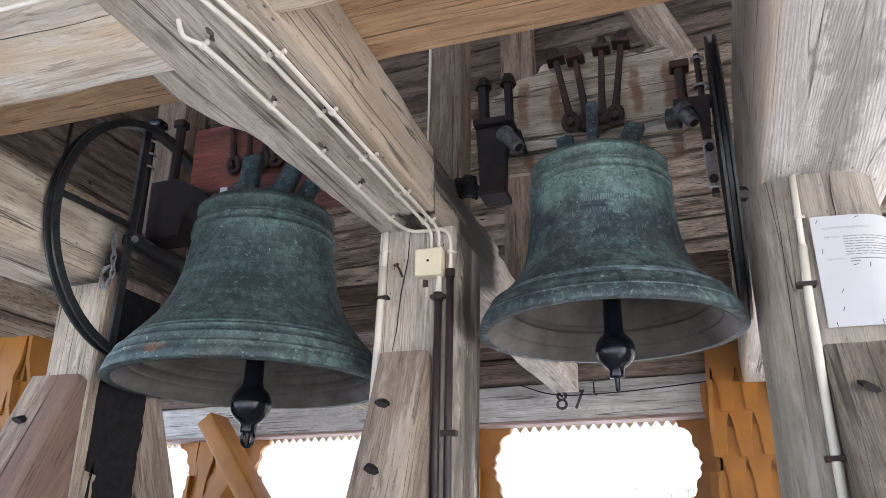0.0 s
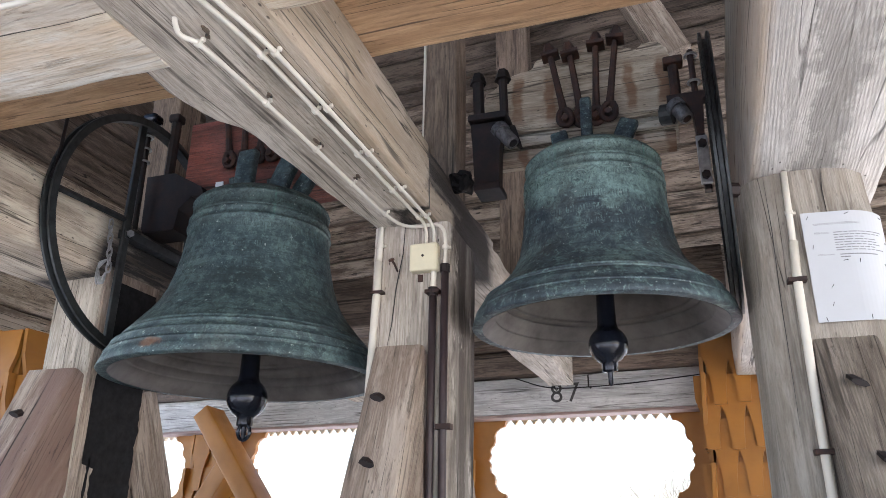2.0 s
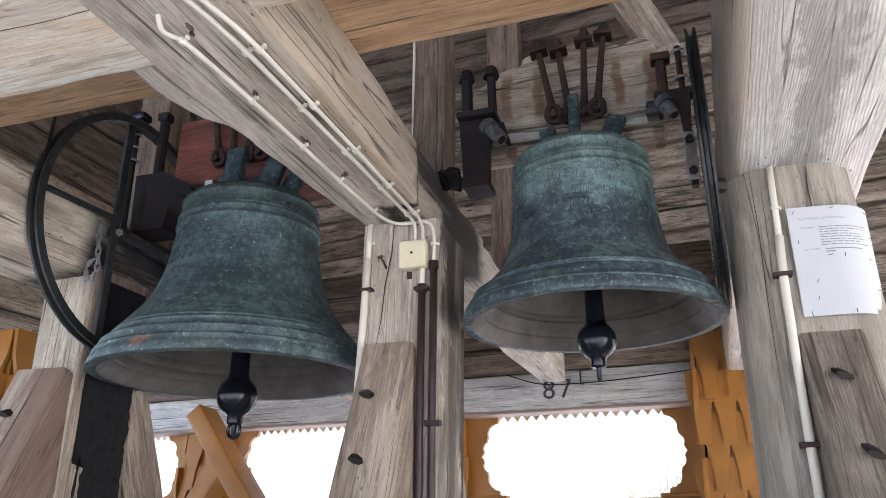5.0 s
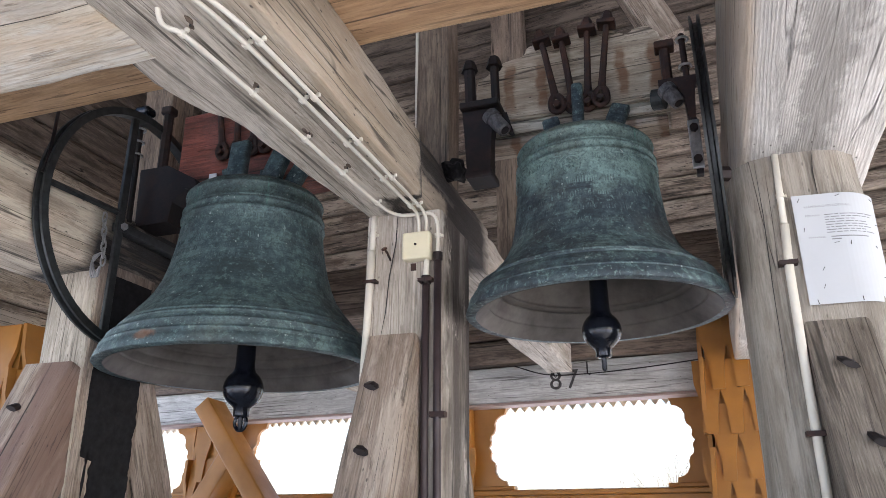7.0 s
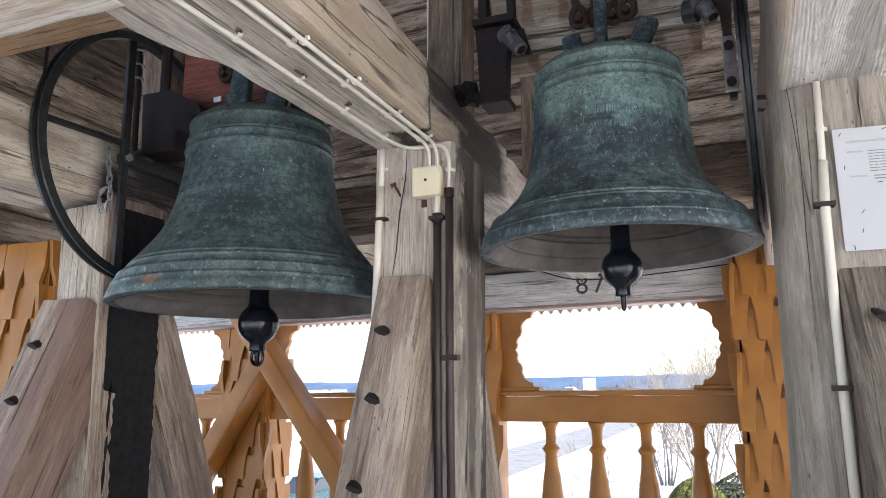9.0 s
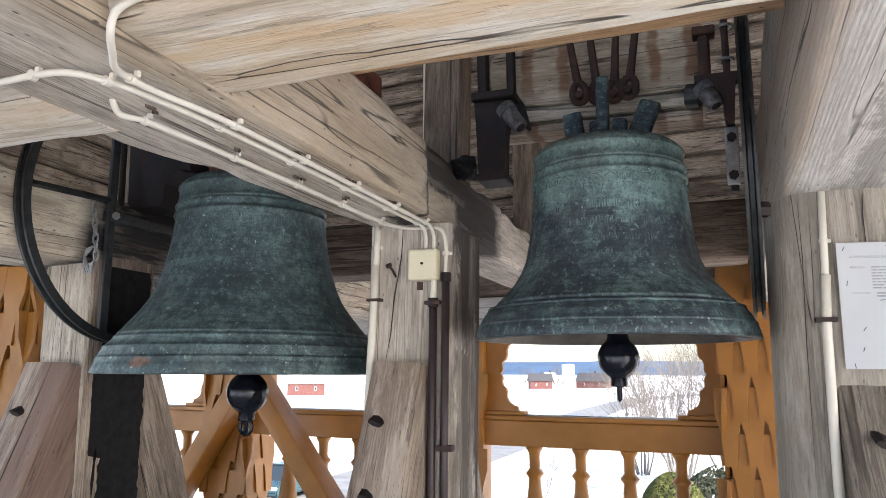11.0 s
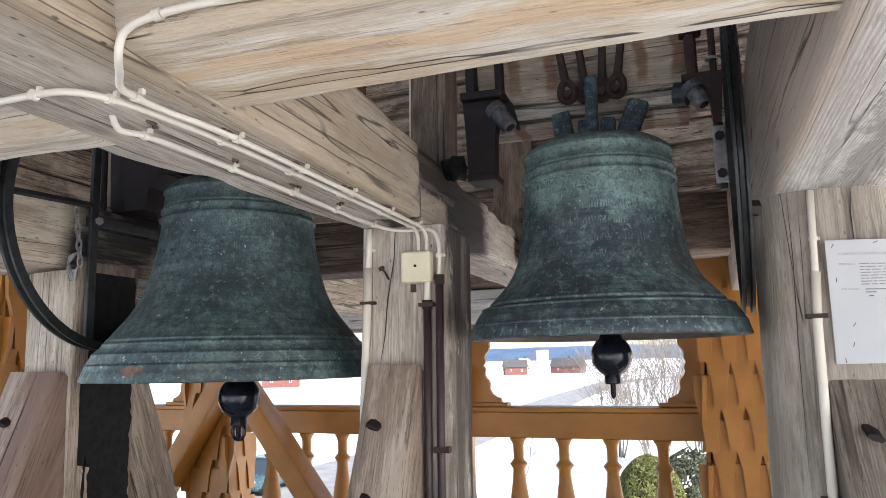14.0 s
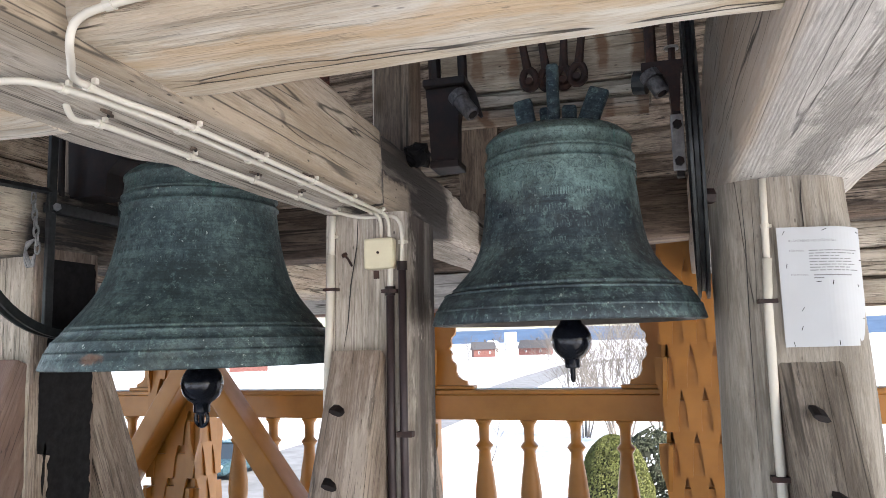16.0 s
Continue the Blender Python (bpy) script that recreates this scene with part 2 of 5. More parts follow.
GREY = wood("grey_timber", (0.651, 0.632, 0.605), (0.558, 0.539, 0.512), (0.335, 0.316, 0.293), 0.8, 0.8, 0.06, dash=0.08, swirl=0.02, zones=[([("Y", 0.135, 0.158)], (0.45, 0.37, 0.29), 0.9, 0.01), ([("Y", -0.06, -0.03), ("Y", 0.06, 0.04)], (0.2, 0.188, 0.172), 0.75, 0.06)])
PALE = wood("pale_timber", (0.8, 0.76, 0.68), (0.7, 0.62, 0.49), (0.47, 0.36, 0.24), 0.9, 0.25, 0.3, (0.44, 0.3, 0.17), dash=0.25, split=0.45, swirl=0.02, zones=[([("Y", -0.05, -0.03), ("Y", 0.03, 0.0)], (0.66, 0.48, 0.29), 0.7, 0.035), ([("Y", -0.06, -0.085)], (0.42, 0.35, 0.27), 0.75, 0.03)])
WARM = wood("newer_timber", (0.66, 0.451, 0.275), (0.55, 0.352, 0.198), (0.33, 0.198, 0.11), 0.7, 0.35, 0.15)
BROWN = wood("brown_timber", (0.27, 0.203, 0.155), (0.162, 0.119, 0.0905), (0.0675, 0.0473, 0.0365), 0.8, 0.35, 0.3, (0.05, 0.036, 0.028))
LOGS = wood("log_wall_timber", (0.43, 0.35, 0.28), (0.22, 0.168, 0.13), (0.05, 0.037, 0.028), 1.0, 0.4, 0.7, (0.07, 0.04, 0.028), dash=1.0)
# Paler copy of LOGS: daylight on the left wall put into the colour.
LOGS_LIT = wood("pale_log_timber", (0.6, 0.51, 0.41), (0.39, 0.32, 0.245), (0.13, 0.1, 0.075), 1.0, 0.4, 0.6, (0.09, 0.066, 0.048), dash=0.8)
# Dark old logs; the gloom high under the roof is put into their colour.
SHADED_TIMBER = wood("smoke_darkened_logs", (0.2, 0.155, 0.122), (0.11, 0.082, 0.064), (0.035, 0.026, 0.02), 1.0, 0.4, 0.5, (0.04, 0.028, 0.02), dash=0.8)
BROWNED = wood("brown_stained_timber", (0.46, 0.385, 0.315), (0.3, 0.225, 0.175), (0.13, 0.09, 0.07), 0.95, 0.4, 0.3, (0.16, 0.09, 0.065), split=0.5, zones=[([("Y", 0.03, -0.01), ("X", 0.5, 0.9)], (0.2, 0.125, 0.1), 0.85, 0.05)])
KNOTTY = wood("knotty_brown_timber", (0.27, 0.23, 0.19), (0.175, 0.145, 0.115), (0.075, 0.058, 0.044), 0.9, 0.6, 0.3, swirl=0.25)
FLOORWOOD = wood("floor_wood", (0.7, 0.67, 0.63), (0.6, 0.57, 0.53), (0.3, 0.28, 0.25), 0.6, 0.3, 0.3)
TAR = plain("tar", (0.011, 0.0105, 0.012), 0.7, 0, 0.5, 30.0, 0.3)
TAR.node_tree.nodes["Principled BSDF"].inputs["Specular IOR Level"].default_value = 0.2
RED = wood("worn_red_paint", (0.3, 0.085, 0.06), (0.2, 0.055, 0.04), (0.07, 0.024, 0.02), 0.8, 0.15, 0.5, (0.05, 0.03, 0.026), 0.6, dash=0.4)
OCHRE = painted("ochre_paint", (0.37, 0.153, 0.023), (0.29, 0.14, 0.046), 0.42)
FADED = painted("faded_red_edge", (0.36, 0.25, 0.215), (0.42, 0.36, 0.31), 0.7)
BRONZE_R = patina("patina_small", (0.026, 0.039, 0.052), (0.074, 0.114, 0.128), (0.26, 0.4, 0.375), 0.95, 0.56)
BRONZE_L = patina("patina_large", (0.027, 0.046, 0.054), (0.075, 0.122, 0.132), (0.18, 0.28, 0.262), 0.3, 0.648, (-0.04, -0.46, 0.034))
INNER = plain("bell_inside", (0.135, 0.122, 0.11), 0.6, 0.15, 0.55, 7.0)
IRON = plain("black_iron", (0.012, 0.015, 0.024), 0.16, 0.35, 0.4, 24.0, 0.2)
RUST = rusty("rusty_iron")
DARKRUST = rusty("dark_iron", (0.011, 0.008, 0.009), (0.03, 0.014, 0.011))
DULL = plain("dull_grey_metal", (0.26, 0.24, 0.21), 0.6, 0.2, 0.5, 22.0, 0.4)
CAST = plain("rough_cast_iron", (0.17, 0.165, 0.17), 0.5, 0.4, 0.75, 60.0, 1.0)
STEEL = plain("painted_steel", (0.045, 0.05, 0.052), 0.45, 0.4, 0.5, 26.0, 0.3)
ZINC = plain("galvanised_steel", (0.42, 0.43, 0.44), 0.38, 0.8, 0.5, 30.0)
PLASTIC = plain("cream_plastic", (0.66, 0.62, 0.54), 0.45, 0, 0.1, 12.0, 0.05)
BOXPL = plain("yellowed_plastic", (0.66, 0.61, 0.44), 0.4, 0, 0.12, 12.0, 0.05)
PURPLE = plain("brown_pipe_paint", (0.05, 0.034, 0.037), 0.45, 0.2, 0.3)
PAPER = plain("paper", (0.49, 0.505, 0.525), 0.6, 0, 0.06, 6.0, 0.05)
INK = plain("ink", (0.25, 0.25, 0.26), 0.7, 0, 0.2)
PAINTBLACK = plain("black_mark", (0.03, 0.028, 0.027), 0.7, 0, 0.3)
SNOW = plain("snow", (0.84, 0.86, 0.89), 0.6, 0, 0.1, 0.35, 0.5)
ASPHALT = plain("slushy_asphalt", (0.2, 0.2, 0.205), 0.75, 0, 0.35, 0.8)


# ---- mesh helpers ----
PLACE = {}


def thing(name, label, category, at=(0, 0, 0), group="", kind=""):
    ob = new(name)
    ob.empty_display_size = 0.05
    ob.location = at
    PLACE[ob] = Matrix.Translation(at)
    return tagged(ob, label, category, group, kind)


def attach(ob, parent, m):
    m = m or Matrix()
    ob.matrix_basis = m
    PLACE[ob] = m
    if parent is not None:
        ob.parent = parent
        ob.matrix_parent_inverse = PLACE[parent].inverted()
    return ob


def link_mesh(name, bm, material, parent=None, label="", m=None, smooth=False):
    me = bpy.data.meshes.new(name)
    bm.to_mesh(me)
    bm.free()
    if smooth:
        me.shade_smooth()
    me.materials.append(material)
    ob = attach(new(name, me), parent, m)
    if label:
        ob["label"] = label
    return ob


part = link_mesh


def twin(ob, parent, m):
    """Another object on the same mesh."""
    return attach(new(ob.name.split(".")[0], ob.data), parent, m)


def along(p0, p1, up=(0, 0, 1)):
    """Local x runs from p0 to p1, z near up."""
    p0, p1 = Vector(p0), Vector(p1)
    x = (p1 - p0).normalized()
    y = Vector(up).cross(x).normalized()
    z = x.cross(y)
    m = Matrix((x, y, z)).transposed().to_4x4()
    m.translation = p0
    return m, (p1 - p0).length


def timber_bm(length, w, h, bevel=0.025, wob=0.006, step=0.07, seed=0.0, w1=None, h1=None, slow=1.6):
    """A hewn timber along x: rounded uneven edges, slightly wavy faces."""
    bm = bmesh.new()
    n = max(2, int(length / step))
    w1, h1 = w1 or w, h1 or h
    rings = []
    for i in range(n + 1):
        f = i / n
        a, b = (w + (w1 - w) * f) / 2, (h + (h1 - h) * f) / 2
        pts = []
        for cy, cz, q in ((1, 1, 0), (-1, 1, 1), (-1, -1, 2), (1, -1, 3)):
            r = min(bevel * (1 + 0.7 * noise.noise((f * length * 1.7, seed + q * 9, 3.1))), a * 0.95, b * 0.95)
            corner = [(cy * (a - r) + r * math.cos((q + k / 3) * math.pi / 2), cz * (b - r) + r * math.sin((q + k / 3) * math.pi / 2)) for k in range(4)]
            pts.append(corner)
        flat = []
        for q in range(4):
            flat += pts[q]
            e0, e1 = pts[q][-1], pts[(q + 1) % 4][0]
            flat += [(e0[0] + (e1[0] - e0[0]) * k / 3, e0[1] + (e1[1] - e0[1]) * k / 3) for k in (1, 2)]
        ring = []
        for y, z in flat:
            d = wob * (1.4 * noise.noise((f * length * slow, y * 4 + seed, z * 4 - seed)) + 0.4 * noise.noise((f * length * 7, y * 15, z * 15 + seed)))
            s = 1 + d / max(0.02, math.hypot(y, z))
            ring.append(bm.verts.new((f * length, y * s, z * s)))
        rings.append(ring)
    k = len(rings[0])
    for i in range(n):
        for j in range(k):
            bm.faces.new((rings[i][j], rings[i][(j + 1) % k], rings[i + 1][(j + 1) % k], rings[i + 1][j]))
    bm.faces.new(rings[0][::-1])
    bm.faces.new(rings[-1])
    bmesh.ops.recalc_face_normals(bm, faces=bm.faces)
    for e in bm.edges:
        if len(e.link_faces) == 2 and e.calc_face_angle() > 0.9:
            e.smooth = False
    return bm


def timber(name, p0, p1, w, h, material, parent=None, label="", up=(0, 0, 1), **kw):
    m, length = along(p0, p1, up)
    return link_mesh(name, timber_bm(length, w, h, **kw), material, parent, label, m, True)


def box_bm(x0, x1, y0, y1, z0, z1, bevel=0.0):
    bm = bmesh.new()
    bmesh.ops.create_cube(bm, size=1)
    for v in bm.verts:
        v.co = Vector(((x0 + x1) / 2 + v.co.x * (x1 - x0), (y0 + y1) / 2 + v.co.y * (y1 - y0), (z0 + z1) / 2 + v.co.z * (z1 - z0)))
    if bevel:
        bmesh.ops.bevel(bm, geom=list(bm.edges), offset=bevel, segments=2, affect="EDGES", profile=0.5)
    return bm


def lathe_bm(profile, seg=48, warp=0.0, open_foot=False):
    bm = bmesh.new()
    rings = [[bm.verts.new(((r + warp * noise.noise((3 * math.cos(2 * math.pi * k / seg), 3 * math.sin(2 * math.pi * k / seg), z * 5))) * math.cos(2 * math.pi * k / seg), r * math.sin(2 * math.pi * k / seg), z)) for k in range(seg)] for r, z in profile]
    for a, b in zip(rings, rings[1:]):
        for k in range(seg):
            bm.faces.new((a[k], a[(k + 1) % seg], b[(k + 1) % seg], b[k]))
    if not open_foot:
        bm.faces.new(rings[0][::-1])
    bm.faces.new(rings[-1])
    bmesh.ops.recalc_face_normals(bm, faces=bm.faces)
    return bm


def smooth_path(points, steps=6):
    """Catmull-Rom through the points."""
    p = [Vector(q) for q in points]
    p = [2 * p[0] - p[1]] + p + [2 * p[-1] - p[-2]]
    out = []
    for i in range(1, len(p) - 2):
        for k in range(steps):
            t = k / steps
            a, b, c, d = p[i - 1:i + 3]
            out.append(0.5 * (2 * b + (c - a) * t + (2 * a - 5 * b + 4 * c - d) * t * t + (3 * b - a - 3 * c + d) * t ** 3))
    return out + [p[-2]]


def tube_bm(points, r, seg=10, r1=None, bm=None, flat=1.0):
    bm = bm or bmesh.new()
    pts = [Vector(q) for q in points]
    up = Vector((0.31, 0.2, 0.93))
    rings = []
    for i, q in enumerate(pts):
        d = (pts[min(i + 1, len(pts) - 1)] - pts[max(i - 1, 0)]).normalized()
        side = d.cross(up)
        side = side.normalized() if side.length > 0.05 else d.orthogonal().normalized()
        over = side.cross(d)
        up = over
        rr = r + ((r1 if r1 is not None else r) - r) * i / max(1, len(pts) - 1)
        rings.append([bm.verts.new(q + rr * (math.cos(2 * math.pi * k / seg) * side + flat * math.sin(2 * math.pi * k / seg) * over)) for k in range(seg)])
    for a, b in zip(rings, rings[1:]):
        for k in range(seg):
            bm.faces.new((a[k], a[(k + 1) % seg], b[(k + 1) % seg], b[k]))
    bm.faces.new(rings[0][::-1])
    bm.faces.new(rings[-1])
    return bm


def prism_bm(outline, depth):
    """An outline in local x and z, depth metres thick along y."""
    bm = bmesh.new()
    a = [bm.verts.new((x, 0, z)) for x, z in outline]
    b = [bm.verts.new((x, depth, z)) for x, z in outline]
    bm.faces.new(a)
    bm.faces.new(b[::-1])
    for i in range(len(a)):
        j = (i + 1) % len(a)
        bm.faces.new((a[j], a[i], b[i], b[j]))
    bmesh.ops.recalc_face_normals(bm, faces=bm.faces)
    return bm


def text_mesh(name, body, size, material, parent, m, depth=0.0005):
    cu = bpy.data.curves.new(name, "FONT")
    cu.body, cu.size, cu.extrude = body, size, depth
    cu.space_character = 1.25 if len(body) < 3 else 1.0
    tmp = new("tmp", cu)
    me = bpy.data.meshes.new_from_object(tmp.evaluated_get(bpy.context.evaluated_depsgraph_get()))
    bpy.data.objects.remove(tmp)
    me.name = name
    me.materials.append(material)
    return attach(new(name, me), parent, m)

# ---- bell frame: beams, posts and braces ----
frame_l = timber("frame_beam", (-2.12, -2.9, 2.02), (-2.10, 4.9, 2.02), 0.33, 0.25, WOOD_LEFT, seed=3.0, bevel=0.03, wob=0.012)
tagged(frame_l, "long weathered timber beam carrying the large bell, on a post", "beam", "bell frame beams")


def waney_beam():
    """The middle beam: a bulging waney edge on one side, and a scarf joint that steps back past the post."""
    m, length = along((-0.885, -2.9, 2.065), (-0.775, 4.95, 2.065))
    bm = timber_bm(length, 0.40, 0.215, bevel=0.016, wob=0.009, step=0.045, seed=11.0, w1=0.2)
    bulge = ((-3.0, 0.0), (0.3, 0.06), (0.9, 0.075), (1.2, 0.08), (1.31, 0.055), (1.41, -0.004), (1.63, -0.02), (1.83, -0.034), (2.01, -0.05), (2.6, -0.05), (3.2, 0.0), (6.0, 0.0))
    for v in bm.verts:
        if v.co.z < -0.085 and abs(v.co.y) < 0.16:
            v.co.z = -0.1075 + 0.25 * (v.co.z + 0.1075)
        y = v.co.x - 2.9
        for (a, p), (b, q) in zip(bulge, bulge[1:]):
            if a <= y < b:
                k = (y - a) / (b - a)
                grow = p + (q - p) * k * k * (3 - 2 * k)
        if v.co.y > 0.02:
            low = min(1.0, max(0.0, 0.5 - v.co.z / 0.2))
            v.co.y += grow * (0.35 + 0.65 * low) + 0.012 * noise.noise((y * 4.0, v.co.z * 6, 2.0))
            if v.co.z < -0.05 and v.co.y > 0.13:
                v.co.z += 0.012 * (1 + noise.noise((y * 3.0, 7.0, 1.0)))
        elif v.co.y < -0.06:
            if y > 1.95:
                v.co.y += 0.012 + (0.02 if y > 2.78 else 0.0)
            if v.co.z > 0.05 and y > 2.25:
                v.co.z -= 0.02 * (1 + noise.noise((y * 6.0, 3.0, 1.0)))
    return link_mesh("frame_beam", bm, WOOD_BEAM, m=m, smooth=True)


frame_c = waney_beam()
tagged(frame_c, "long grey weathered timber beam with white conduits under it", "beam", "bell frame beams")
frame_r = timber("frame_beam", (0.205, -2.9, 2.22), (0.47, 4.9, 2.22), 0.34, 0.52, GREY, seed=23.0, bevel=0.014, wob=0.012)
tagged(frame_r, "thick silver-grey timber beam with raised wavy grain, on a post", "beam", "bell frame beams")


def brace(x0, x1, side, seed, material=None, top_z=1.525, x1_top=None):
    """A leaning strut against a post, front (side -1) or back (+1)."""
    xm, w = (x0 + x1) / 2, x1 - x0
    xt = (x0 + (x1_top or x1)) / 2
    top = Vector((xt, 2.10 if side < 0 else 2.33, top_z))
    foot = Vector((xm, 2.10 - 0.64 if side < 0 else 2.33 + 0.64, 0.0))
    return timber("brace", foot, top, w, 0.2, material or STRUT, up=(0, side, 0.4), seed=seed, bevel=0.012, wob=0.007, w1=(x1_top or x1) - x0)


def peg(parent, x, y, z):
    m = pose(x, y, z, 0, 0, random.uniform(-8, 8))
    bm = tube_bm([(0, -0.012, -0.005), (0, 0.0, 0), (0, 0.06, 0.024)], 0.021, 7, 0.02, flat=0.4)
    part("peg", bm, DARKRUST, parent, "dark wooden peg end", m)


def post_set(x0, x1, y0, y1, top, material, bevel, seed, label, lean=0.012, flare=0.0):
    t = thing("post", label, "post", ((x0 + x1) / 2, (y0 + y1) / 2, 0), "bell frame posts")
    timber("shaft", ((x0 + x1 + flare) / 2 - lean, (y0 + y1) / 2, 0), ((x0 + x1) / 2 + lean, (y0 + y1) / 2, top), x1 - x0 + flare, y1 - y0, material, t, up=(0, 1, 0), seed=seed, bevel=bevel, wob=0.006, w1=x1 - x0)
    return t


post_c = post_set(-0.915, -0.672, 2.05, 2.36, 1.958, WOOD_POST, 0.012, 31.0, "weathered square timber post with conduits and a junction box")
post_r = post_set(0.165, 0.485, 2.0, 2.32, 1.962, POSTWOOD, 0.085, 37.0, "thick pale grey timber post with a paper notice", flare=0.1)
post_l = post_set(-2.145, -1.945, 2.05, 2.345, 1.9, WOOD, 0.012, 41.0, "weathered timber post with a tarred black side", 0.0)
timber("side_board", (-1.94, 2.197, 0.0), (-1.94, 2.197, 1.93), 0.013, 0.286, STRUT, post_l, "grey brown side board", up=(0, 1, 0), seed=42.0, bevel=0.004, wob=0.0)
edge = [((2.085 if z > 1.25 else 2.135) + 0.012 * noise.noise((z * 5.0, 1.0, 4.0)) + 0.016 * noise.noise((z * 22.0, 2.0, 4.0)) * (1.6 if z < 1.3 else 0.5) + (0.03 if z > 1.56 else 0.0), z) for z in [0.02 + 0.0125 * k for k in range(151)]]
rim = [(2.325 + 0.01 * noise.noise((z * 14.0, 5.0, 4.0)) + 0.008 * noise.noise((z * 40.0, 6.0, 4.0)), z) for y, z in reversed(edge)]
part("tar_coat", prism_bm(edge + rim, 0.003), TAR, post_l, "ragged coat of black tar", pose(-1.931, 0, 0, 0, 0, 90))
for k in range(7):
    z, h, y = 0.62 + 0.1 * k, random.uniform(0.05, 0.13), 2.108 + 0.012 * random.random()
    drip = [(y, z), (y + 0.006, z + h * 0.5), (y + 0.004, z + h), (y - 0.002, z + h * 0.9), (y - 0.007, z + h * 0.4)]
    part("tar_streak", prism_bm(drip, 0.0025), TAR, post_l, "thin streak of tar", pose(-1.931, 0, 0, 0, 0, 90))
for post, x0, x1, s in ((post_c, -0.872, -0.722, 43.0), (post_r, 0.288, 0.488, 47.0), (post_l, -2.155, -1.95, 53.0)):
    for side in (-1, 1):
        b = tagged(brace(x0, x1 + (0.004 if post is post_l else 0.0) * (side > 0), side, s + side, *((KNOTTY, 1.48, 0.432) if post is post_r else (BROWNED,) if post is post_l and side < 0 else ())), "leaning weathered timber strut pegged against a bell frame post", "brace", "post braces")
        if side < 0:
            for z in ((1.405, 1.226, 1.02) if post is not post_r else (1.39, 1.21, 1.0)):
                peg(b, (x0 + x1) / 2 + (-0.03 if post is not post_r else -0.025) + random.uniform(-0.015, 0.015), 1.985 - (1.525 - z) * 0.42, z)
bolt = tube_bm([(0.17, 2.0, 1.925), (0.13, 1.985, 1.925)], 0.02, 6)
part("bolt_end", bolt, DARKRUST, post_r, "rusty bolt end")
# dark drying cracks: narrow wedges let into the front faces
def crack(parent, pts, w, m=None):
    up = [(x, z) for x, z in pts]
    n = len(up)
    outline = [(x - w * math.sin(math.pi * i / (n - 1)), z) for i, (x, z) in enumerate(up)] + [(x + w * math.sin(math.pi * i / (n - 1)), z) for i, (x, z) in reversed(list(enumerate(up)))][1:-1]
    part("crack", prism_bm(outline, 0.004), PAINTBLACK, parent, "dark drying crack", m)


crack(post_c, [(-0.80, 1.95), (-0.805, 1.86), (-0.825, 1.75), (-0.835, 1.64), (-0.85, 1.56)], 0.0013, Matrix.Translation((0, 2.0455, 0)))
crack(post_r, [(0.235, 1.95), (0.237, 1.8), (0.232, 1.6), (0.23, 1.3)], 0.0011, Matrix.Translation((0, 1.9965, 0)))
crack(post_r, [(0.375, 1.95), (0.37, 1.9), (0.372, 1.83)], 0.0012, Matrix.Translation((0, 1.9965, 0)))

# cross beams over the camera, and behind the bells
for x0, x1, yc, s in ((-0.69, 0.168, 0.90, 61.0), (-1.96, -0.97, 1.01, 67.0)):
    tagged(timber("cross_beam", (x0, yc, 2.085), (x1, yc - 0.015, 2.085), 0.25, 0.24, PALE, seed=s, bevel=0.024, wob=0.012), "pale rounded timber laid between the bell frame beams", "beam", "cross beams")
tagged(timber("cross_beam", (-2.4, 1.375, 2.29), (0.172, 1.36, 2.298), 0.27, 0.24, WARM, seed=71.0, bevel=0.02, wob=0.006), "newer reddish-brown sawn timber lying across the frame", "beam", "cross beams")
for x0, x1, s in ((-1.95, -0.9, 73.0), (-0.68, 0.2, 79.0)):
    tagged(timber("rear_beam", (x0, 3.42, 2.12), (x1, 3.40, 2.12), 0.24, 0.25, BROWN, seed=s, bevel=0.02, wob=0.01), "dark brown timber between the frame beams behind the bells", "beam", "rear beams")
tagged(timber("upright", (-0.81, 2.47, 2.14), (-0.80, 2.5, 5.05), 0.13, 0.13, BROWN, up=(0, 1, 0), seed=83.0, bevel=0.01), "dark brown upright timber standing on the frame", "post")
tagged(timber("upright", (-0.97, 4.62, 2.15), (-0.97, 4.62, 5.05), 0.23, 0.16, BROWN, up=(0, 1, 0), seed=89.0, bevel=0.01), "dark brown upright timber against the plank wall", "post")
tagged(timber("upright", (-2.12, 2.5, 2.13), (-2.12, 2.5, 5.05), 0.15, 0.15, BROWN, up=(0, 1, 0), seed=91.0, bevel=0.01), "dark weathered upright timber beside the bell wheel", "post")
tagged(timber("strut", (0.09, 3.0, 3.02), (-0.62, 3.3, 5.06), 0.15, 0.13, STRUT, up=(0, 1, 0), seed=97.0, bevel=0.012), "short weathered timber strut above the small bell", "strut")
wire = thing("roof_cable", "thin pale cable clipped up an upright timber", "cable", (-0.885, 2.44, 2.16))
part("cable", tube_bm([(-0.885, 2.44, 2.16), (-0.885, 2.44, 4.4)], 0.007, 8), PLASTIC, wire)

# ---- tower shell ----
W = pose(-0.5, 5.40, 0, 0, 0, -5.5)


def on_wall(u, off, z):
    return W @ Vector((u, off, z))


floor = thing("floor", "worn grey floor boards of the bell platform", "floor", (0, 1, 0), kind="structure")
board = None
for i in range(34):
    y = -3.0 + i * 0.25
    m = pose(-4.9, y + 0.125, -0.025)
    if board is None:
        board = part("floor_board", timber_bm(8.2, 0.243, 0.05, bevel=0.006, wob=0.002, step=0.6), FLOORWOOD, floor, m=m, smooth=True)
    else:
        twin(board, floor, m)


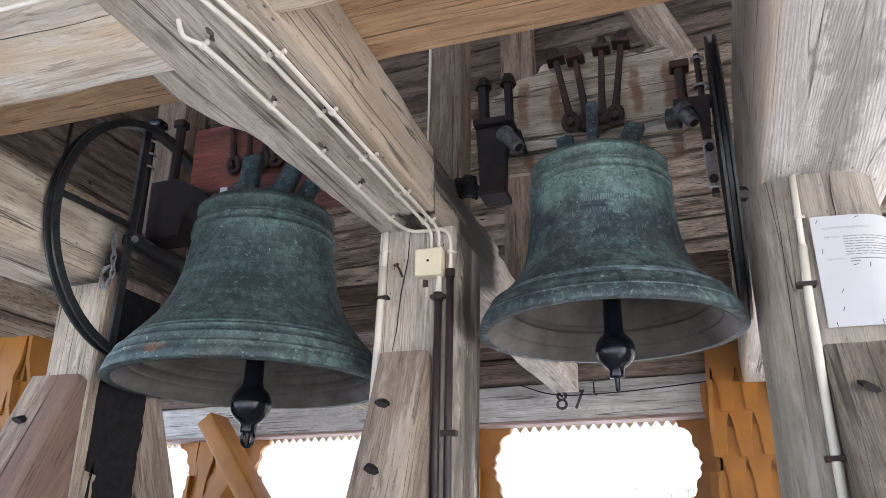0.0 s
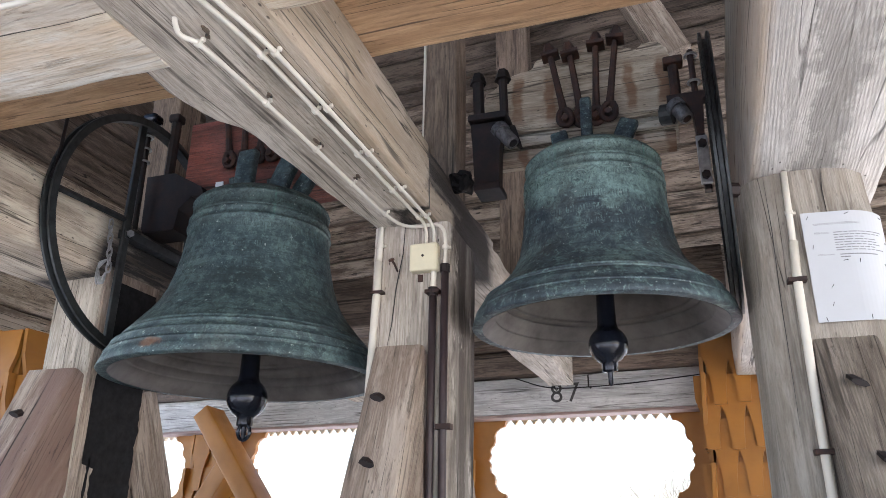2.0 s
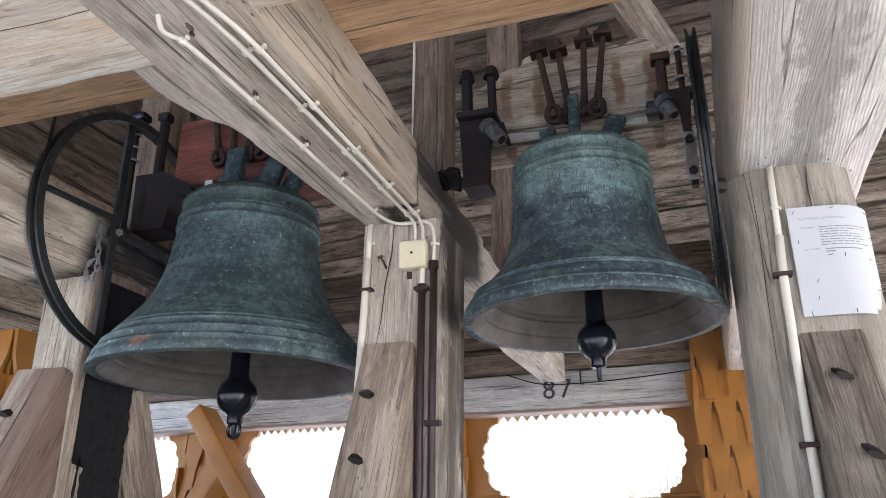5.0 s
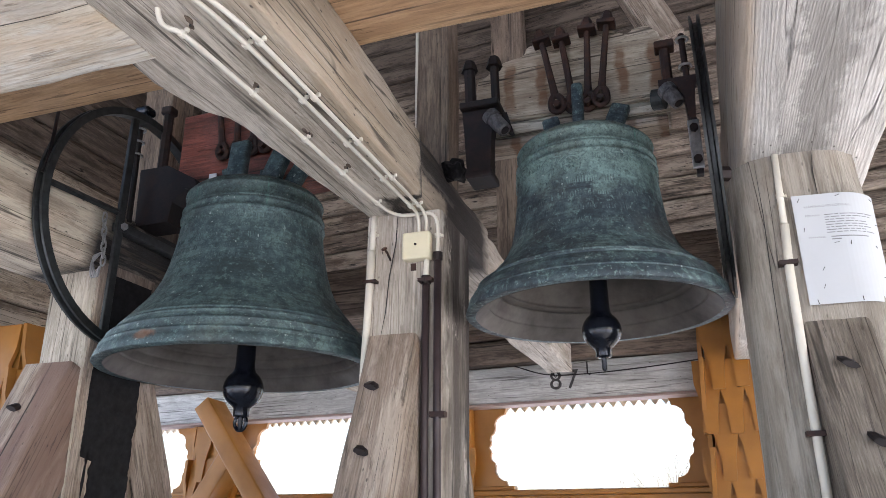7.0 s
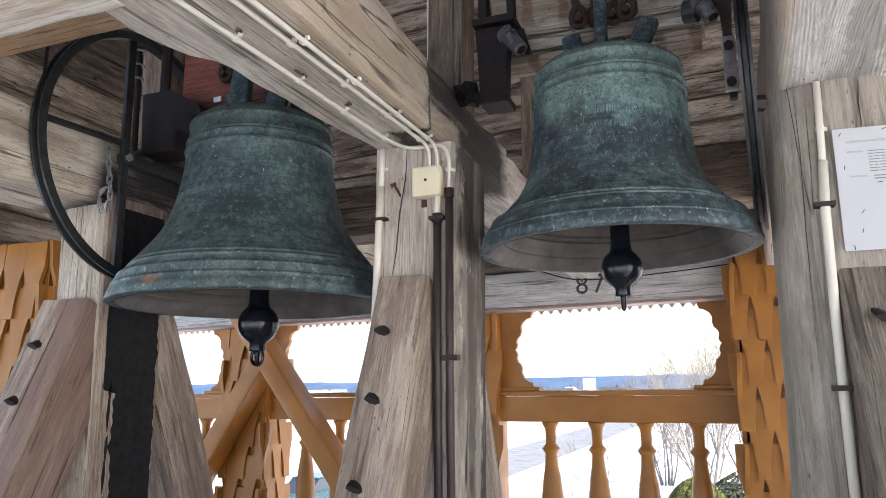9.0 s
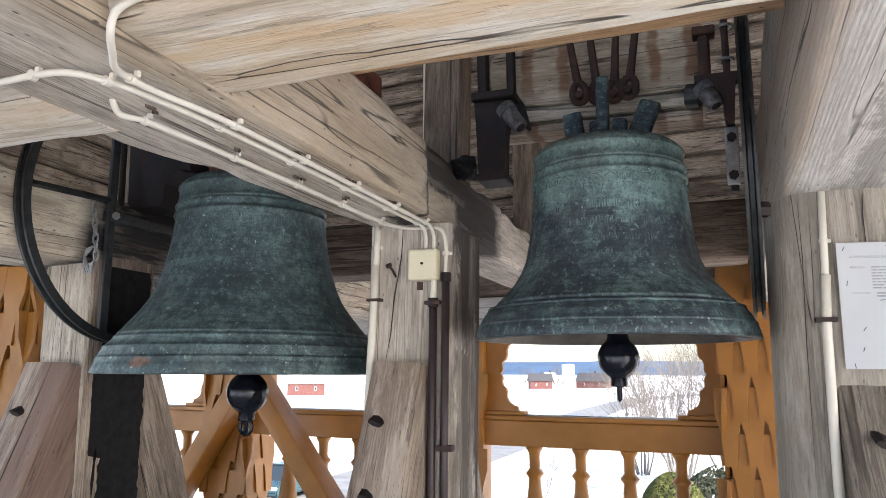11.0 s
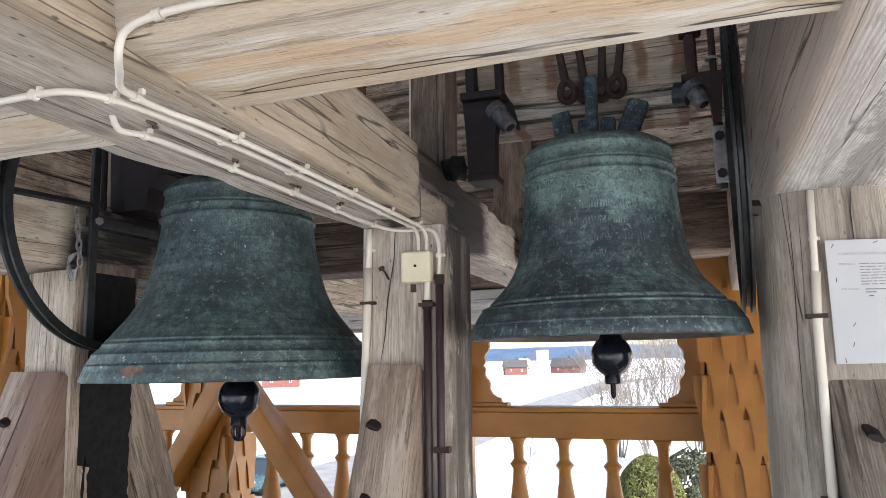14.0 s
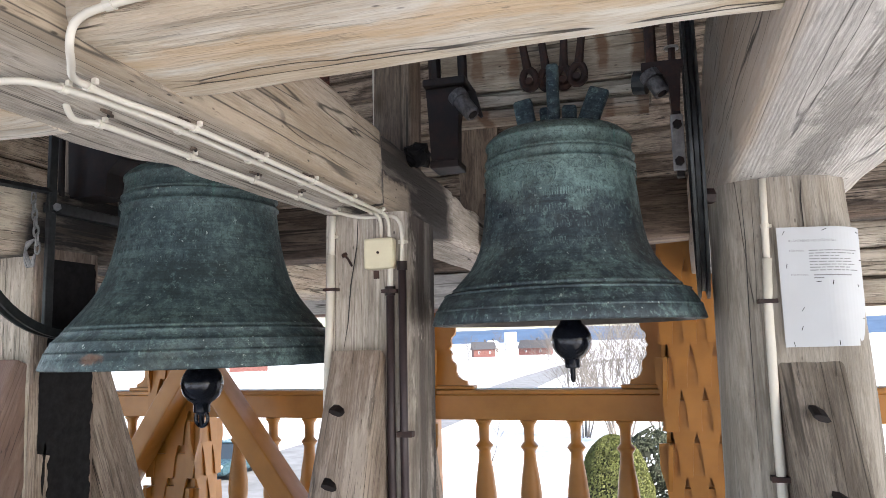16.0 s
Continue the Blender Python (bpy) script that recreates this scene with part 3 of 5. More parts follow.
def plank_wall(name, p0, p1, z0, z1, rows, material, seed, thick=0.12, kind="structure", shade_from=9.0):
    t = thing(name, "wall of dark weathered horizontal timbers, cracked and wormed", "wall", p0, kind=kind)
    h = (z1 - z0) / rows
    rnd = random.Random(seed)
    for i in range(rows):
        z = z0 + (i + 0.5) * h
        j = rnd.uniform(-0.012, 0.012)
        timber("plank", (p0[0], p0[1] + j, z), (p1[0], p1[1] + j, z + rnd.uniform(-0.01, 0.01)), thick + rnd.uniform(-0.02, 0.02), h - rnd.uniform(0.012, 0.03), material if z < shade_from else SHADED_TIMBER, t, seed=seed + i * 3.7, bevel=0.018, wob=0.012, step=0.09, slow=2.5)
    timber("backing", (p0[0], p0[1], (z0 + z1) / 2), (p1[0], p1[1], (z0 + z1) / 2), 0.03, z1 - z0, BROWN, t, "dark backing behind the joints", seed=seed, bevel=0.002, wob=0.0, step=0.6)
    return t


e0, e1 = on_wall(-5.9, -0.42, 0), on_wall(3.8, -0.42, 0)
plank_wall("wall_far", (e0.x, e0.y, 0), (e1.x, e1.y, 0), 2.26, 5.0, 17, LOGS, 5, shade_from=4.3)
plank_wall("wall_left", (-4.15, 0.6, 0), (-4.15, 5.2, 0), 2.12, 5.0, 11, LOGS_LIT, 205, shade_from=3.3)
# Right and near walls are unseen, added to shape the light inside.
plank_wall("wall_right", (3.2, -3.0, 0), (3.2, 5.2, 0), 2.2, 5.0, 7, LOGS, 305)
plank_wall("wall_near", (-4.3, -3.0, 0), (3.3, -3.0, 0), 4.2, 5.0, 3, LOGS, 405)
ceiling = timber("ceiling", (-0.5, -3.2, 5.1), (-0.5, 5.6, 5.1), 8.6, 0.14, SHADED_TIMBER, seed=7.0, bevel=0.01, wob=0.0, step=0.5)
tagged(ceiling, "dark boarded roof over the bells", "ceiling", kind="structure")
for x, y in ((-4.15, -3.0), (3.2, -3.0), (3.2, 5.0)):
    tagged(timber("corner_post", (x, y, -4.0), (x, y, 2.3), 0.3, 0.3, OCHRE, up=(0, 1, 0), bevel=0.01), "ochre painted corner post of the tower", "post", "corner posts")

soffit = timber("soffit", on_wall(-6.0, -0.25, 2.285), on_wall(3.8, -0.25, 2.285), 0.5, 0.03, BROWN, seed=141.0, bevel=0.004, wob=0.0, step=0.4)
tagged(soffit, "dark board between lintel and log wall", "soffit", kind="structure")
r0, r1 = on_wall(1.55, -0.1, 0), on_wall(3.8, -0.1, 0)
plank_wall("wall_side", (r0.x, r0.y, 0), (r1.x, r1.y, 0), 1.73, 2.26, 3, WOOD, 505)
tagged(link_mesh("pale_board", box_bm(0.352, 0.425, 4.76, 4.79, 2.0, 2.5, 0.004), PALE), "pale upright board end beside the shingled pier", "board", kind="structure")
# lintel over the far openings
lintel = thing("lintel_beam", "grey timber lintel above the openings with a painted number", "beam", on_wall(-2.4, -0.16, 1.82))
timber("lower_timber", on_wall(-6.0, -0.10, 1.955), on_wall(0.66, -0.10, 1.955), 0.16, 0.255, GREY, lintel, seed=101.0, bevel=0.008, wob=0.003)
timber("upper_timber", on_wall(-6.0, -0.16, 2.175), on_wall(0.8, -0.16, 2.175), 0.22, 0.18, BROWN, lintel, "brown cracked log", seed=103.0, bevel=0.03, wob=0.01)
part("edge_board", box_bm(-6.0, 0.66, -0.19, -0.03, 1.806, 1.824), FADED, lintel, "red-edged board", W)
text_mesh("number_mark", "87", 0.19, plain("faded_mark", (0.075, 0.068, 0.064), 0.8, 0, 0.5, 60.0), lintel, W @ pose(-0.40, -0.184, 1.895, 90, 0, 0))
cable = thing("thin_cable", "thin dark cable sagging along the lintel", "cable", on_wall(-0.4, -0.2, 1.98))
part("cable", tube_bm(smooth_path([on_wall(-0.62, -0.3, 2.06), on_wall(-0.4, -0.22, 1.995), on_wall(-0.1, -0.2, 1.985), on_wall(0.3, -0.2, 2.0), on_wall(0.72, -0.3, 2.01)]), 0.004, 6), DARKRUST, cable)

# sawtooth eave board outside the openings
eave = thing("eave_board", "pale board with sawtooth lower edge outside the openings", "eave board", on_wall(-2.6, 0.32, 1.9))
part("board", box_bm(-6.0, 0.8, 0.30, 0.33, 1.86, 2.05), PALE, eave, m=W)
tooth = None
for i in range(88):
    m = W @ pose(-5.95 + i * 0.076, 0.30, 1.862)
    if tooth is None:
        tooth = part("tooth", prism_bm([(0, 0), (0.076, 0), (0.038, -0.05)], 0.03), PALE, eave, m=m)
    else:
        twin(tooth, eave, m)

# ---- railing with balusters and fretwork, bay by bay ----
HALF = [(0.0, 0.30), (0.02, 0.295), (0.045, 0.27), (0.055, 0.235), (0.085, 0.228), (0.118, 0.205), (0.135, 0.17), (0.132, 0.135), (0.142, 0.105), (0.165, 0.085), (0.172, 0.06), (0.165, 0.035), (0.172, 0.015), (0.185, 0.0)]


def fret_outline(edge):
    """Side panel beside an opening: scalloped inner edge, straight outer edge."""
    pts = [(d, z) for d, z in HALF] + [(d, -z) for d, z in reversed(HALF[:-1])]
    return [(d, 1.53 + z) for d, z in pts] + [(edge, 1.23), (edge, 1.83)]


def baluster_bm():
    prof = [(0.034, 0.99), (0.034, 0.975), (0.026, 0.955), (0.022, 0.93), (0.021, 0.84), (0.033, 0.815), (0.037, 0.805), (0.031, 0.79), (0.024, 0.77), (0.027, 0.70), (0.036, 0.60), (0.044, 0.48), (0.046, 0.40), (0.040, 0.30), (0.03, 0.22), (0.036, 0.2), (0.036, 0.19), (0.026, 0.17), (0.03, 0.1)]
    return lathe_bm([(r * 1.75, z) for r, z in prof[::-1]], 16)


BAYS = (-0.205, -2.335, -4.46, 1.925)
bal = fret = None
for k, c in enumerate(BAYS):
    t = thing("railing", "ochre painted railing with turned balusters below scalloped side panels", "railing", on_wall(c, 0, 0.05), "tower railings")
    a, b = c - 0.86, c + 0.85
    part("rail", box_bm(a, b, -0.045, 0.045, 1.015, 1.195, 0.006), OCHRE, t, m=W)
    part("rail_cap", box_bm(a, b, -0.065, 0.075, 1.197, 1.232, 0.008), OCHRE, t, m=W)
    part("bottom_rail", box_bm(a, b, -0.04, 0.04, 0.04, 0.12, 0.006), OCHRE, t, m=W)
    part("sill_ice", box_bm(c - 0.53, c + 0.53, 0.02, 0.07, 1.2325, 1.238), SNOW, t, "thin white rime on the rail", W)
    for u in (-0.475, -0.14, 0.195, 0.535):
        m = W @ pose(c + u, 0, 0.025)
        if bal is None:
            bal = part("baluster", baluster_bm(), OCHRE, t, m=m, smooth=True)
        else:
            twin(bal, t, m)
    for s in (1, -1):
        m = W @ Matrix.Translation((c + s * 0.54, -0.015, 0)) @ Matrix.Diagonal((s, 1, 1, 1))
        part("side_panel", prism_bm(fret_outline(0.31), 0.035), OCHRE, t, m=m)
        part("foot_moulding", box_bm(min(c + s * 0.53, c + s * 0.85), max(c + s * 0.53, c + s * 0.85), -0.045, 0.045, 1.234, 1.262, 0.006), OCHRE, t, m=W)
        part("side_trim", box_bm(c + s * 0.855 - 0.02, c + s * 0.855 + 0.02, -0.09, 0.03, 0.0, 1.82, 0.006), OCHRE, t, m=W)


# shingled piers
def shingle_bm(w=0.17, h=0.46, t=0.026):
    half = ((0.2, 0), (0.22, 0.012), (0.23, 0.15), (0.255, 0.28), (0.3, 0.4), (0.37, 0.52), (0.45, 0.62), (0.49, 0.68), (0.49, 1))
    out = [(w * a, h * b) for a, b in half] + [(-w * a, h * b) for a, b in reversed(half)]
    bm = prism_bm(out, t)
    for v in bm.verts:
        v.co.y -= t + 0.03 * (1 - v.co.z / h)
    return bm


SHINGLE = None


def shingled_pier(cx, cy, turn, wx, wy, top, bottom, label, faces="fblr"):
    """A core with rows of pointed shingles on the sides asked for."""
    global SHINGLE
    t = thing("shingled_pier", label, "pier", (cx, cy, bottom), "shingled piers")
    base = pose(cx, cy, 0, 0, 0, turn)
    part("core", box_bm(-wx / 2, wx / 2, -wy / 2, wy / 2, bottom, top), OCHRE, t, m=base)
    rnd = random.Random(cx)
    rows = int((top - 0.15 - bottom) / 0.27)
    for f, (ang, dist, span) in {"f": (0, wy / 2, wx), "b": (180, wy / 2, wx), "l": (-90, wx / 2, wy), "r": (90, wx / 2, wy)}.items():
        if f not in faces:
            continue
        side = base @ pose(0, 0, 0, 0, 0, ang)
        n = max(1, round(span / 0.165))
        step = span / n
        for r in range(rows):
            z = top - 0.46 - r * 0.27
            odd = r % 2
            for i in range(n + odd):
                u = -span / 2 + (i + 0.5 - 0.5 * odd) * step
                m = side @ pose(u + rnd.uniform(-0.003, 0.003), -dist - 0.001 * (i % 2), z + rnd.uniform(-0.008, 0.008), 0, rnd.uniform(-1.0, 1.0), 0)
                if SHINGLE is None:
                    SHINGLE = part("shingle", shingle_bm(), OCHRE, t, m=m)
                else:
                    twin(SHINGLE, t, m)
    return t


shingled_pier(0.36, 5.22, -5.5, 0.42, 0.42, 2.262, -0.1, "ochre painted pier clad with pointed wooden shingles", "fl")
p2 = on_wall(-1.27, 0.05, 0)
shingled_pier(p2.x, p2.y, -5.5, 0.38, 0.26, 1.8, 0.0, "ochre shingled pier between two openings", "f")
p3 = on_wall(-3.40, 0.05, 0)
shingled_pier(p3.x, p3.y, -5.5, 0.40, 0.26, 1.8, 0.0, "ochre shingled pier behind a diagonal brace", "flr")
shingled_pier(-3.92, 3.55, 0, 0.5, 0.42, 2.14, 0.0, "ochre shingled pier under the log wall", "fr")

# diagonal ochre braces in front of the pier
XB = thing("diagonal_brace", "pair of crossing ochre painted diagonal braces", "brace", on_wall(-3.4, -0.3, 0.3))
timber("brace_plank", on_wall(-3.20, -0.42, 1.92), on_wall(-1.62, -0.42, -0.05), 0.15, 0.24, OCHRE, XB, up=(0, -1, 0), seed=111.0, bevel=0.012, wob=0.002)
timber("brace_plank", on_wall(-3.02, -0.24, 1.58), on_wall(-4.15, -0.24, -0.05), 0.15, 0.24, OCHRE, XB, up=(0, -1, 0), seed=113.0, bevel=0.012, wob=0.002)


# ---- bells ----
def bell(cx, cy, z0, R, H, prof, bronze, canons, label, rod):
    t = thing("bell", label, "bell", (cx, cy, z0), "church bells")
    m = pose(cx, cy, z0)
    inner = [(0.02, H * 0.93), (prof[-4][0] * 0.8, H * 0.9)] + [(r - 0.03 - 0.03 * (1 - z / H), z) for r, z in reversed(prof[3:-3])] + [(prof[0][0] * 0.905, 0.012)]
    part("body", lathe_bm([(prof[0][0] * 0.93, 0.0)] + prof, 96, 0.0015, True), bronze, t, m=m, smooth=True)
    bm = bmesh.new()
    seg = 72
    rings = [[bm.verts.new((r * math.cos(2 * math.pi * k / seg), r * math.sin(2 * math.pi * k / seg), z)) for k in range(seg)] for r, z in inner + [(prof[0][0] * 0.93, -0.001)]]
    for a, b in zip(rings, rings[1:]):
        for k in range(seg):
            bm.faces.new((a[k], b[k], b[(k + 1) % seg], a[(k + 1) % seg]))
    part("inner_wall", bm, INNER, t, "dull grey-brown inside", m, True)
    for px, py, lean, hh, ww in canons:
        q = m @ pose(px, py, H - 0.03, 0, lean, 0)
        bm = box_bm(-ww, ww, -0.02, 0.02, 0, hh, 0.009)
        bmesh.ops.subdivide_edges(bm, edges=[e for e in bm.edges if abs(e.verts[0].co.z - e.verts[1].co.z) > 0.1], cuts=3)
        for v in bm.verts:
            v.co.y += 0.03 * (v.co.z / hh) ** 2 * (1 if py < 0 else -1)
        part("canon", bm, bronze, t, "bronze hanging lug", q, True)
    c = thing("clapper", "black iron clapper with a round ball hanging in a bell", "clapper", (cx + 0.012, cy, z0), "clappers")
    hang = pose(cx + 0.012, cy, z0 + 0.008)
    rb = rod
    ball = [(0.062 * math.cos(a), -0.062 + 0.062 * math.sin(a)) for a in [radians(-62 + 13 * k) for k in range(10)]]
    prof_b = [(0.003, -0.19), (0.0075, -0.183), (0.0085, -0.15), (0.0095, -0.147), (0.0235, -0.146), (0.0245, -0.142), (0.0245, -0.122)] + ball + [(0.0315, 0.0), (0.03, 0.012), (0.029, 0.08), (0.0265, 0.2), (0.024, H * 0.91)]
    part("ball", lathe_bm([(r * rb, z * (rb if z < 0.1 else 1)) for r, z in prof_b], 40), IRON, c, m=hang, smooth=True)
    return t, c


def moulded(profile, rings):
    """Raised bands laid on a bell's profile, at heights z with a depth."""
    out = [p for p in profile if all(abs(p[1] - z) > 0.0055 for z, d in rings)]
    for z, d in rings:
        lo = max((p for p in profile if p[1] <= z), key=lambda p: p[1])
        hi = min((p for p in profile if p[1] > z), key=lambda p: p[1])
        r = lo[0] + (hi[0] - lo[0]) * (z - lo[1]) / (hi[1] - lo[1])
        g = (hi[0] - lo[0]) / (hi[1] - lo[1])
        out += [(r + g * o + d * k, z + o) for o, k in ((-0.0042, 0.0), (-0.0028, 0.8), (0.0, 1.0), (0.0028, 0.8), (0.0042, 0.0))]
    return sorted(out, key=lambda p: p[1])


PROF_R = [(0.384, 0.0), (0.387, 0.003), (0.382, 0.02), (0.378, 0.034), (0.376, 0.037), (0.374, 0.041), (0.366, 0.057), (0.352, 0.078), (0.345, 0.081), (0.342, 0.087), (0.336, 0.089), (0.326, 0.098), (0.302, 0.125), (0.275, 0.155), (0.257, 0.185), (0.242, 0.22), (0.231, 0.27), (0.224, 0.33), (0.2185, 0.39), (0.2145, 0.435), (0.2185, 0.44), (0.2185, 0.446), (0.2135, 0.452), (0.2125, 0.462), (0.2165, 0.467), (0.2165, 0.472), (0.211, 0.478), (0.209, 0.515), (0.213, 0.52), (0.212, 0.528), (0.203, 0.538), (0.185, 0.552), (0.15, 0.562), (0.02, 0.565)]
bell_small, clap_small = bell(-0.231, 2.22, 1.625, 0.385, 0.56, moulded(PROF_R, ((0.088, 0.003), (0.101, 0.002), (0.04, 0.0022), (0.443, 0.003), (0.47, 0.003), (0.483, 0.0018), (0.522, 0.002))), BRONZE_R, ((0.0, -0.085, 0, 0.225, 0.0175), (-0.075, -0.03, -10, 0.145, 0.028), (0.075, -0.03, 20, 0.165, 0.03), (-0.03, 0.05, 0, 0.12, 0.022), (0.03, 0.05, 4, 0.12, 0.022)), "small green patinated bronze church bell with pale green shoulder", 0.93)
PROF_L = [(0.464, 0.0), (0.4675, 0.004), (0.4575, 0.0313), (0.4515, 0.047), (0.4495, 0.0502), (0.4475, 0.0564), (0.4366, 0.0784), (0.4325, 0.0815), (0.4284, 0.0878), (0.4111, 0.1076), (0.406, 0.1087), (0.4009, 0.117), (0.3692, 0.1567), (0.3366, 0.1965), (0.3101, 0.2351), (0.2887, 0.2822), (0.2713, 0.3396), (0.2591, 0.3971), (0.2509, 0.4493), (0.2458, 0.5016), (0.2499, 0.5058), (0.2499, 0.5131), (0.2448, 0.5183), (0.2428, 0.5329), (0.2468, 0.5371), (0.2468, 0.5434), (0.2417, 0.5497), (0.2377, 0.5956), (0.2417, 0.6009), (0.2407, 0.6103), (0.2295, 0.6228), (0.2091, 0.6374), (0.1683, 0.6479), (0.0204, 0.6521)]
bell_large, clap_large = bell(-1.42, 2.205, 1.527, 0.467, 0.648, moulded(PROF_L, ((0.05, 0.0025), (0.082, 0.003), (0.112, 0.003), (0.126, 0.002), (0.51, 0.003), (0.54, 0.003), (0.553, 0.0018), (0.603, 0.002))), BRONZE_L, ((-0.04, -0.075, -3, 0.235, 0.036), (0.075, -0.06, 14, 0.19, 0.036), (0.125, -0.01, 24, 0.18, 0.03), (-0.1, 0.03, -10, 0.16, 0.03), (0.0, 0.09, 0, 0.16, 0.03)), "large dark green patinated bronze church bell", 1.08)


def lettering(t, cx, cy, z0, prof, lines, bronze, seed):
    """Raised worn lettering, as plain bars following the bell's curve."""
    rr = random.Random(seed)
    bm = bmesh.new()

    def radius(z):
        lo = max((p for p in prof if p[1] <= z), key=lambda p: p[1])
        hi = min((p for p in prof if p[1] > z), key=lambda p: p[1])
        return lo[0] + (hi[0] - lo[0]) * (z - lo[1]) / (hi[1] - lo[1])

    for z, half, size in lines:
        a = -half * rr.uniform(0.85, 1.0)
        r = radius(z)
        slope = (radius(z + 0.012) - radius(z - 0.012)) / 0.024
        while a < half * 0.95:
            da = rr.uniform(0.3, 0.75) * size / r
            for k in range(2):
                w0 = a + da * (0.1 + 0.5 * k)
                w1 = w0 + da * rr.uniform(0.2, 0.32)
                top = size * rr.choice((0.5, 0.5, 0.1))
                vs = []
                for zz in (z - size * 0.5, z + top):
                    for w in (w0, w1):
                        for out in (-0.002, 0.0008):
                            q = r + slope * (zz - z) + out
                            vs.append(bm.verts.new((q * math.sin(w), -q * math.cos(w), zz)))
                for f in ((0, 1, 3, 2), (4, 6, 7, 5), (0, 4, 5, 1), (2, 3, 7, 6), (1, 5, 7, 3), (0, 2, 6, 4)):
                    bm.faces.new([vs[i] for i in f])
            a += da * 1.15 + (rr.uniform(0.4, 0.9) * size / r if rr.random() < 0.2 else 0)
    bmesh.ops.recalc_face_normals(bm, faces=bm.faces)
    tagged(part("lettering", bm, bronze, t, "worn raised lettering", pose(cx, cy, z0)), kind="stuff")


lettering(bell_small, -0.231, 2.22, 1.625, PROF_R, ((0.345, 0.6, 0.02), (0.30, 0.75, 0.02), (0.255, 0.7, 0.02), (0.21, 0.6, 0.02), (0.418, 1.5, 0.018)), BRONZE_R, 5)
lettering(bell_large, -1.42, 2.205, 1.527, PROF_L, ((0.40, 0.7, 0.022), (0.36, 0.7, 0.022), (0.32, 0.5, 0.022), (0.478, 1.5, 0.018)), BRONZE_L, 7)


def emblem(t, cx, cy, z0, prof, z, turn, bronze):
    """A small cast rosette in a wreath, low relief on the bell's waist."""
    lo = max((p for p in prof if p[1] <= z), key=lambda p: p[1])
    bm = bmesh.new()
    tube_bm([(0.026 * math.cos(a), 0, 0.03 * math.sin(a)) for a in [2 * math.pi * k / 20 for k in range(21)]], 0.002, 6, bm=bm)
    for k in range(6):
        a = 2 * math.pi * k / 6
        tube_bm([(0.004 * math.cos(a), 0, 0.004 * math.sin(a)), (0.012 * math.cos(a + 0.3), -0.002, 0.013 * math.sin(a + 0.3)), (0.019 * math.cos(a), 0, 0.02 * math.sin(a))], 0.0035, 6, 0.0015, bm=bm)
    bm.transform(pose(0, 0, z, 0, 0, turn) @ Matrix.Translation((0, -lo[0] + 0.0005, 0)))
    part("emblem", bm, bronze, t, "small cast relief rosette", pose(cx, cy, z0), True)


def frieze(t, cx, cy, z0, prof, z, count, bronze):
    """Pendant leaf points hanging under the shoulder bands."""
    lo = max((p for p in prof if p[1] <= z), key=lambda p: p[1])
    bm = bmesh.new()
    for k in range(count):
        a = 2 * math.pi * k / count
        r = lo[0] + 0.001
        for w0, z1, w1, z2 in ((-0.5, 0.0, -0.1, -0.022), (0.5, 0.0, 0.1, -0.022), (-0.1, -0.022, 0.1, -0.022), (-0.3, 0.0, 0.3, 0.0)):
            p, q = a + w0 * 2 * math.pi / count, a + w1 * 2 * math.pi / count
            tube_bm([(r * math.sin(p), -r * math.cos(p), z + z1), ((r + 0.0008) * math.sin((p + q) / 2), -(r + 0.0008) * math.cos((p + q) / 2), z + (z1 + z2) / 2), ((r + 0.001) * math.sin(q), -(r + 0.001) * math.cos(q), z + z2)], 0.0012, 5, bm=bm)
    part("frieze", bm, bronze, t, "cast frieze of hanging points", pose(cx, cy, z0), True)


emblem(bell_small, -0.231, 2.22, 1.625, PROF_R, 0.395, -4, BRONZE_R)
frieze(bell_small, -0.231, 2.22, 1.625, PROF_R, 0.43, 22, BRONZE_R)
ring = [(-1.408 + 0.022 * math.cos(a), 2.205, 1.535 - 0.176 + 0.026 * math.sin(a)) for a in [2 * math.pi * k / 16 for k in range(17)]]
part("tip_ring", tube_bm(ring, 0.006, 8), IRON, clap_large, "iron ring below the ball")


# ---- headstocks and fittings ----
def strap(parent, x, y, z0, z1, lean, material=RUST, eye=True):
    m = pose(x, y, z0, 0, lean, 0)
    h = z1 - z0
    bm = tube_bm([(0, 0, 0.045 if eye else 0), (0, 0, 0.09), (0, 0, h)], 0.015, 8, 0.0105)
    if eye:
        tube_bm([(0.021 * math.cos(2 * math.pi * k / 18), 0, 0.008 + (0.038 if math.sin(2 * math.pi * k / 18) > 0 else 0.024) * math.sin(2 * math.pi * k / 18)) for k in range(19)], 0.0115, 8, bm=bm)
        tube_bm([(0, -0.03, 0.0), (0, 0.03, 0.0)], 0.012, 6, bm=bm)
    s = part("strap_rod", bm, material, parent, "rusty iron rod with an eye", m)
    part("nut", tube_bm([(0, 0, h - 0.012), (0, 0, h + 0.008), (0, 0, h + 0.02), (0, 0, h + 0.03)], 0.026, 6, 0.014), material, s, m=m)
    part("washer", box_bm(-0.031, 0.031, -0.028, 0.028, h - 0.026, h - 0.011, 0.003), material, s, m=m)


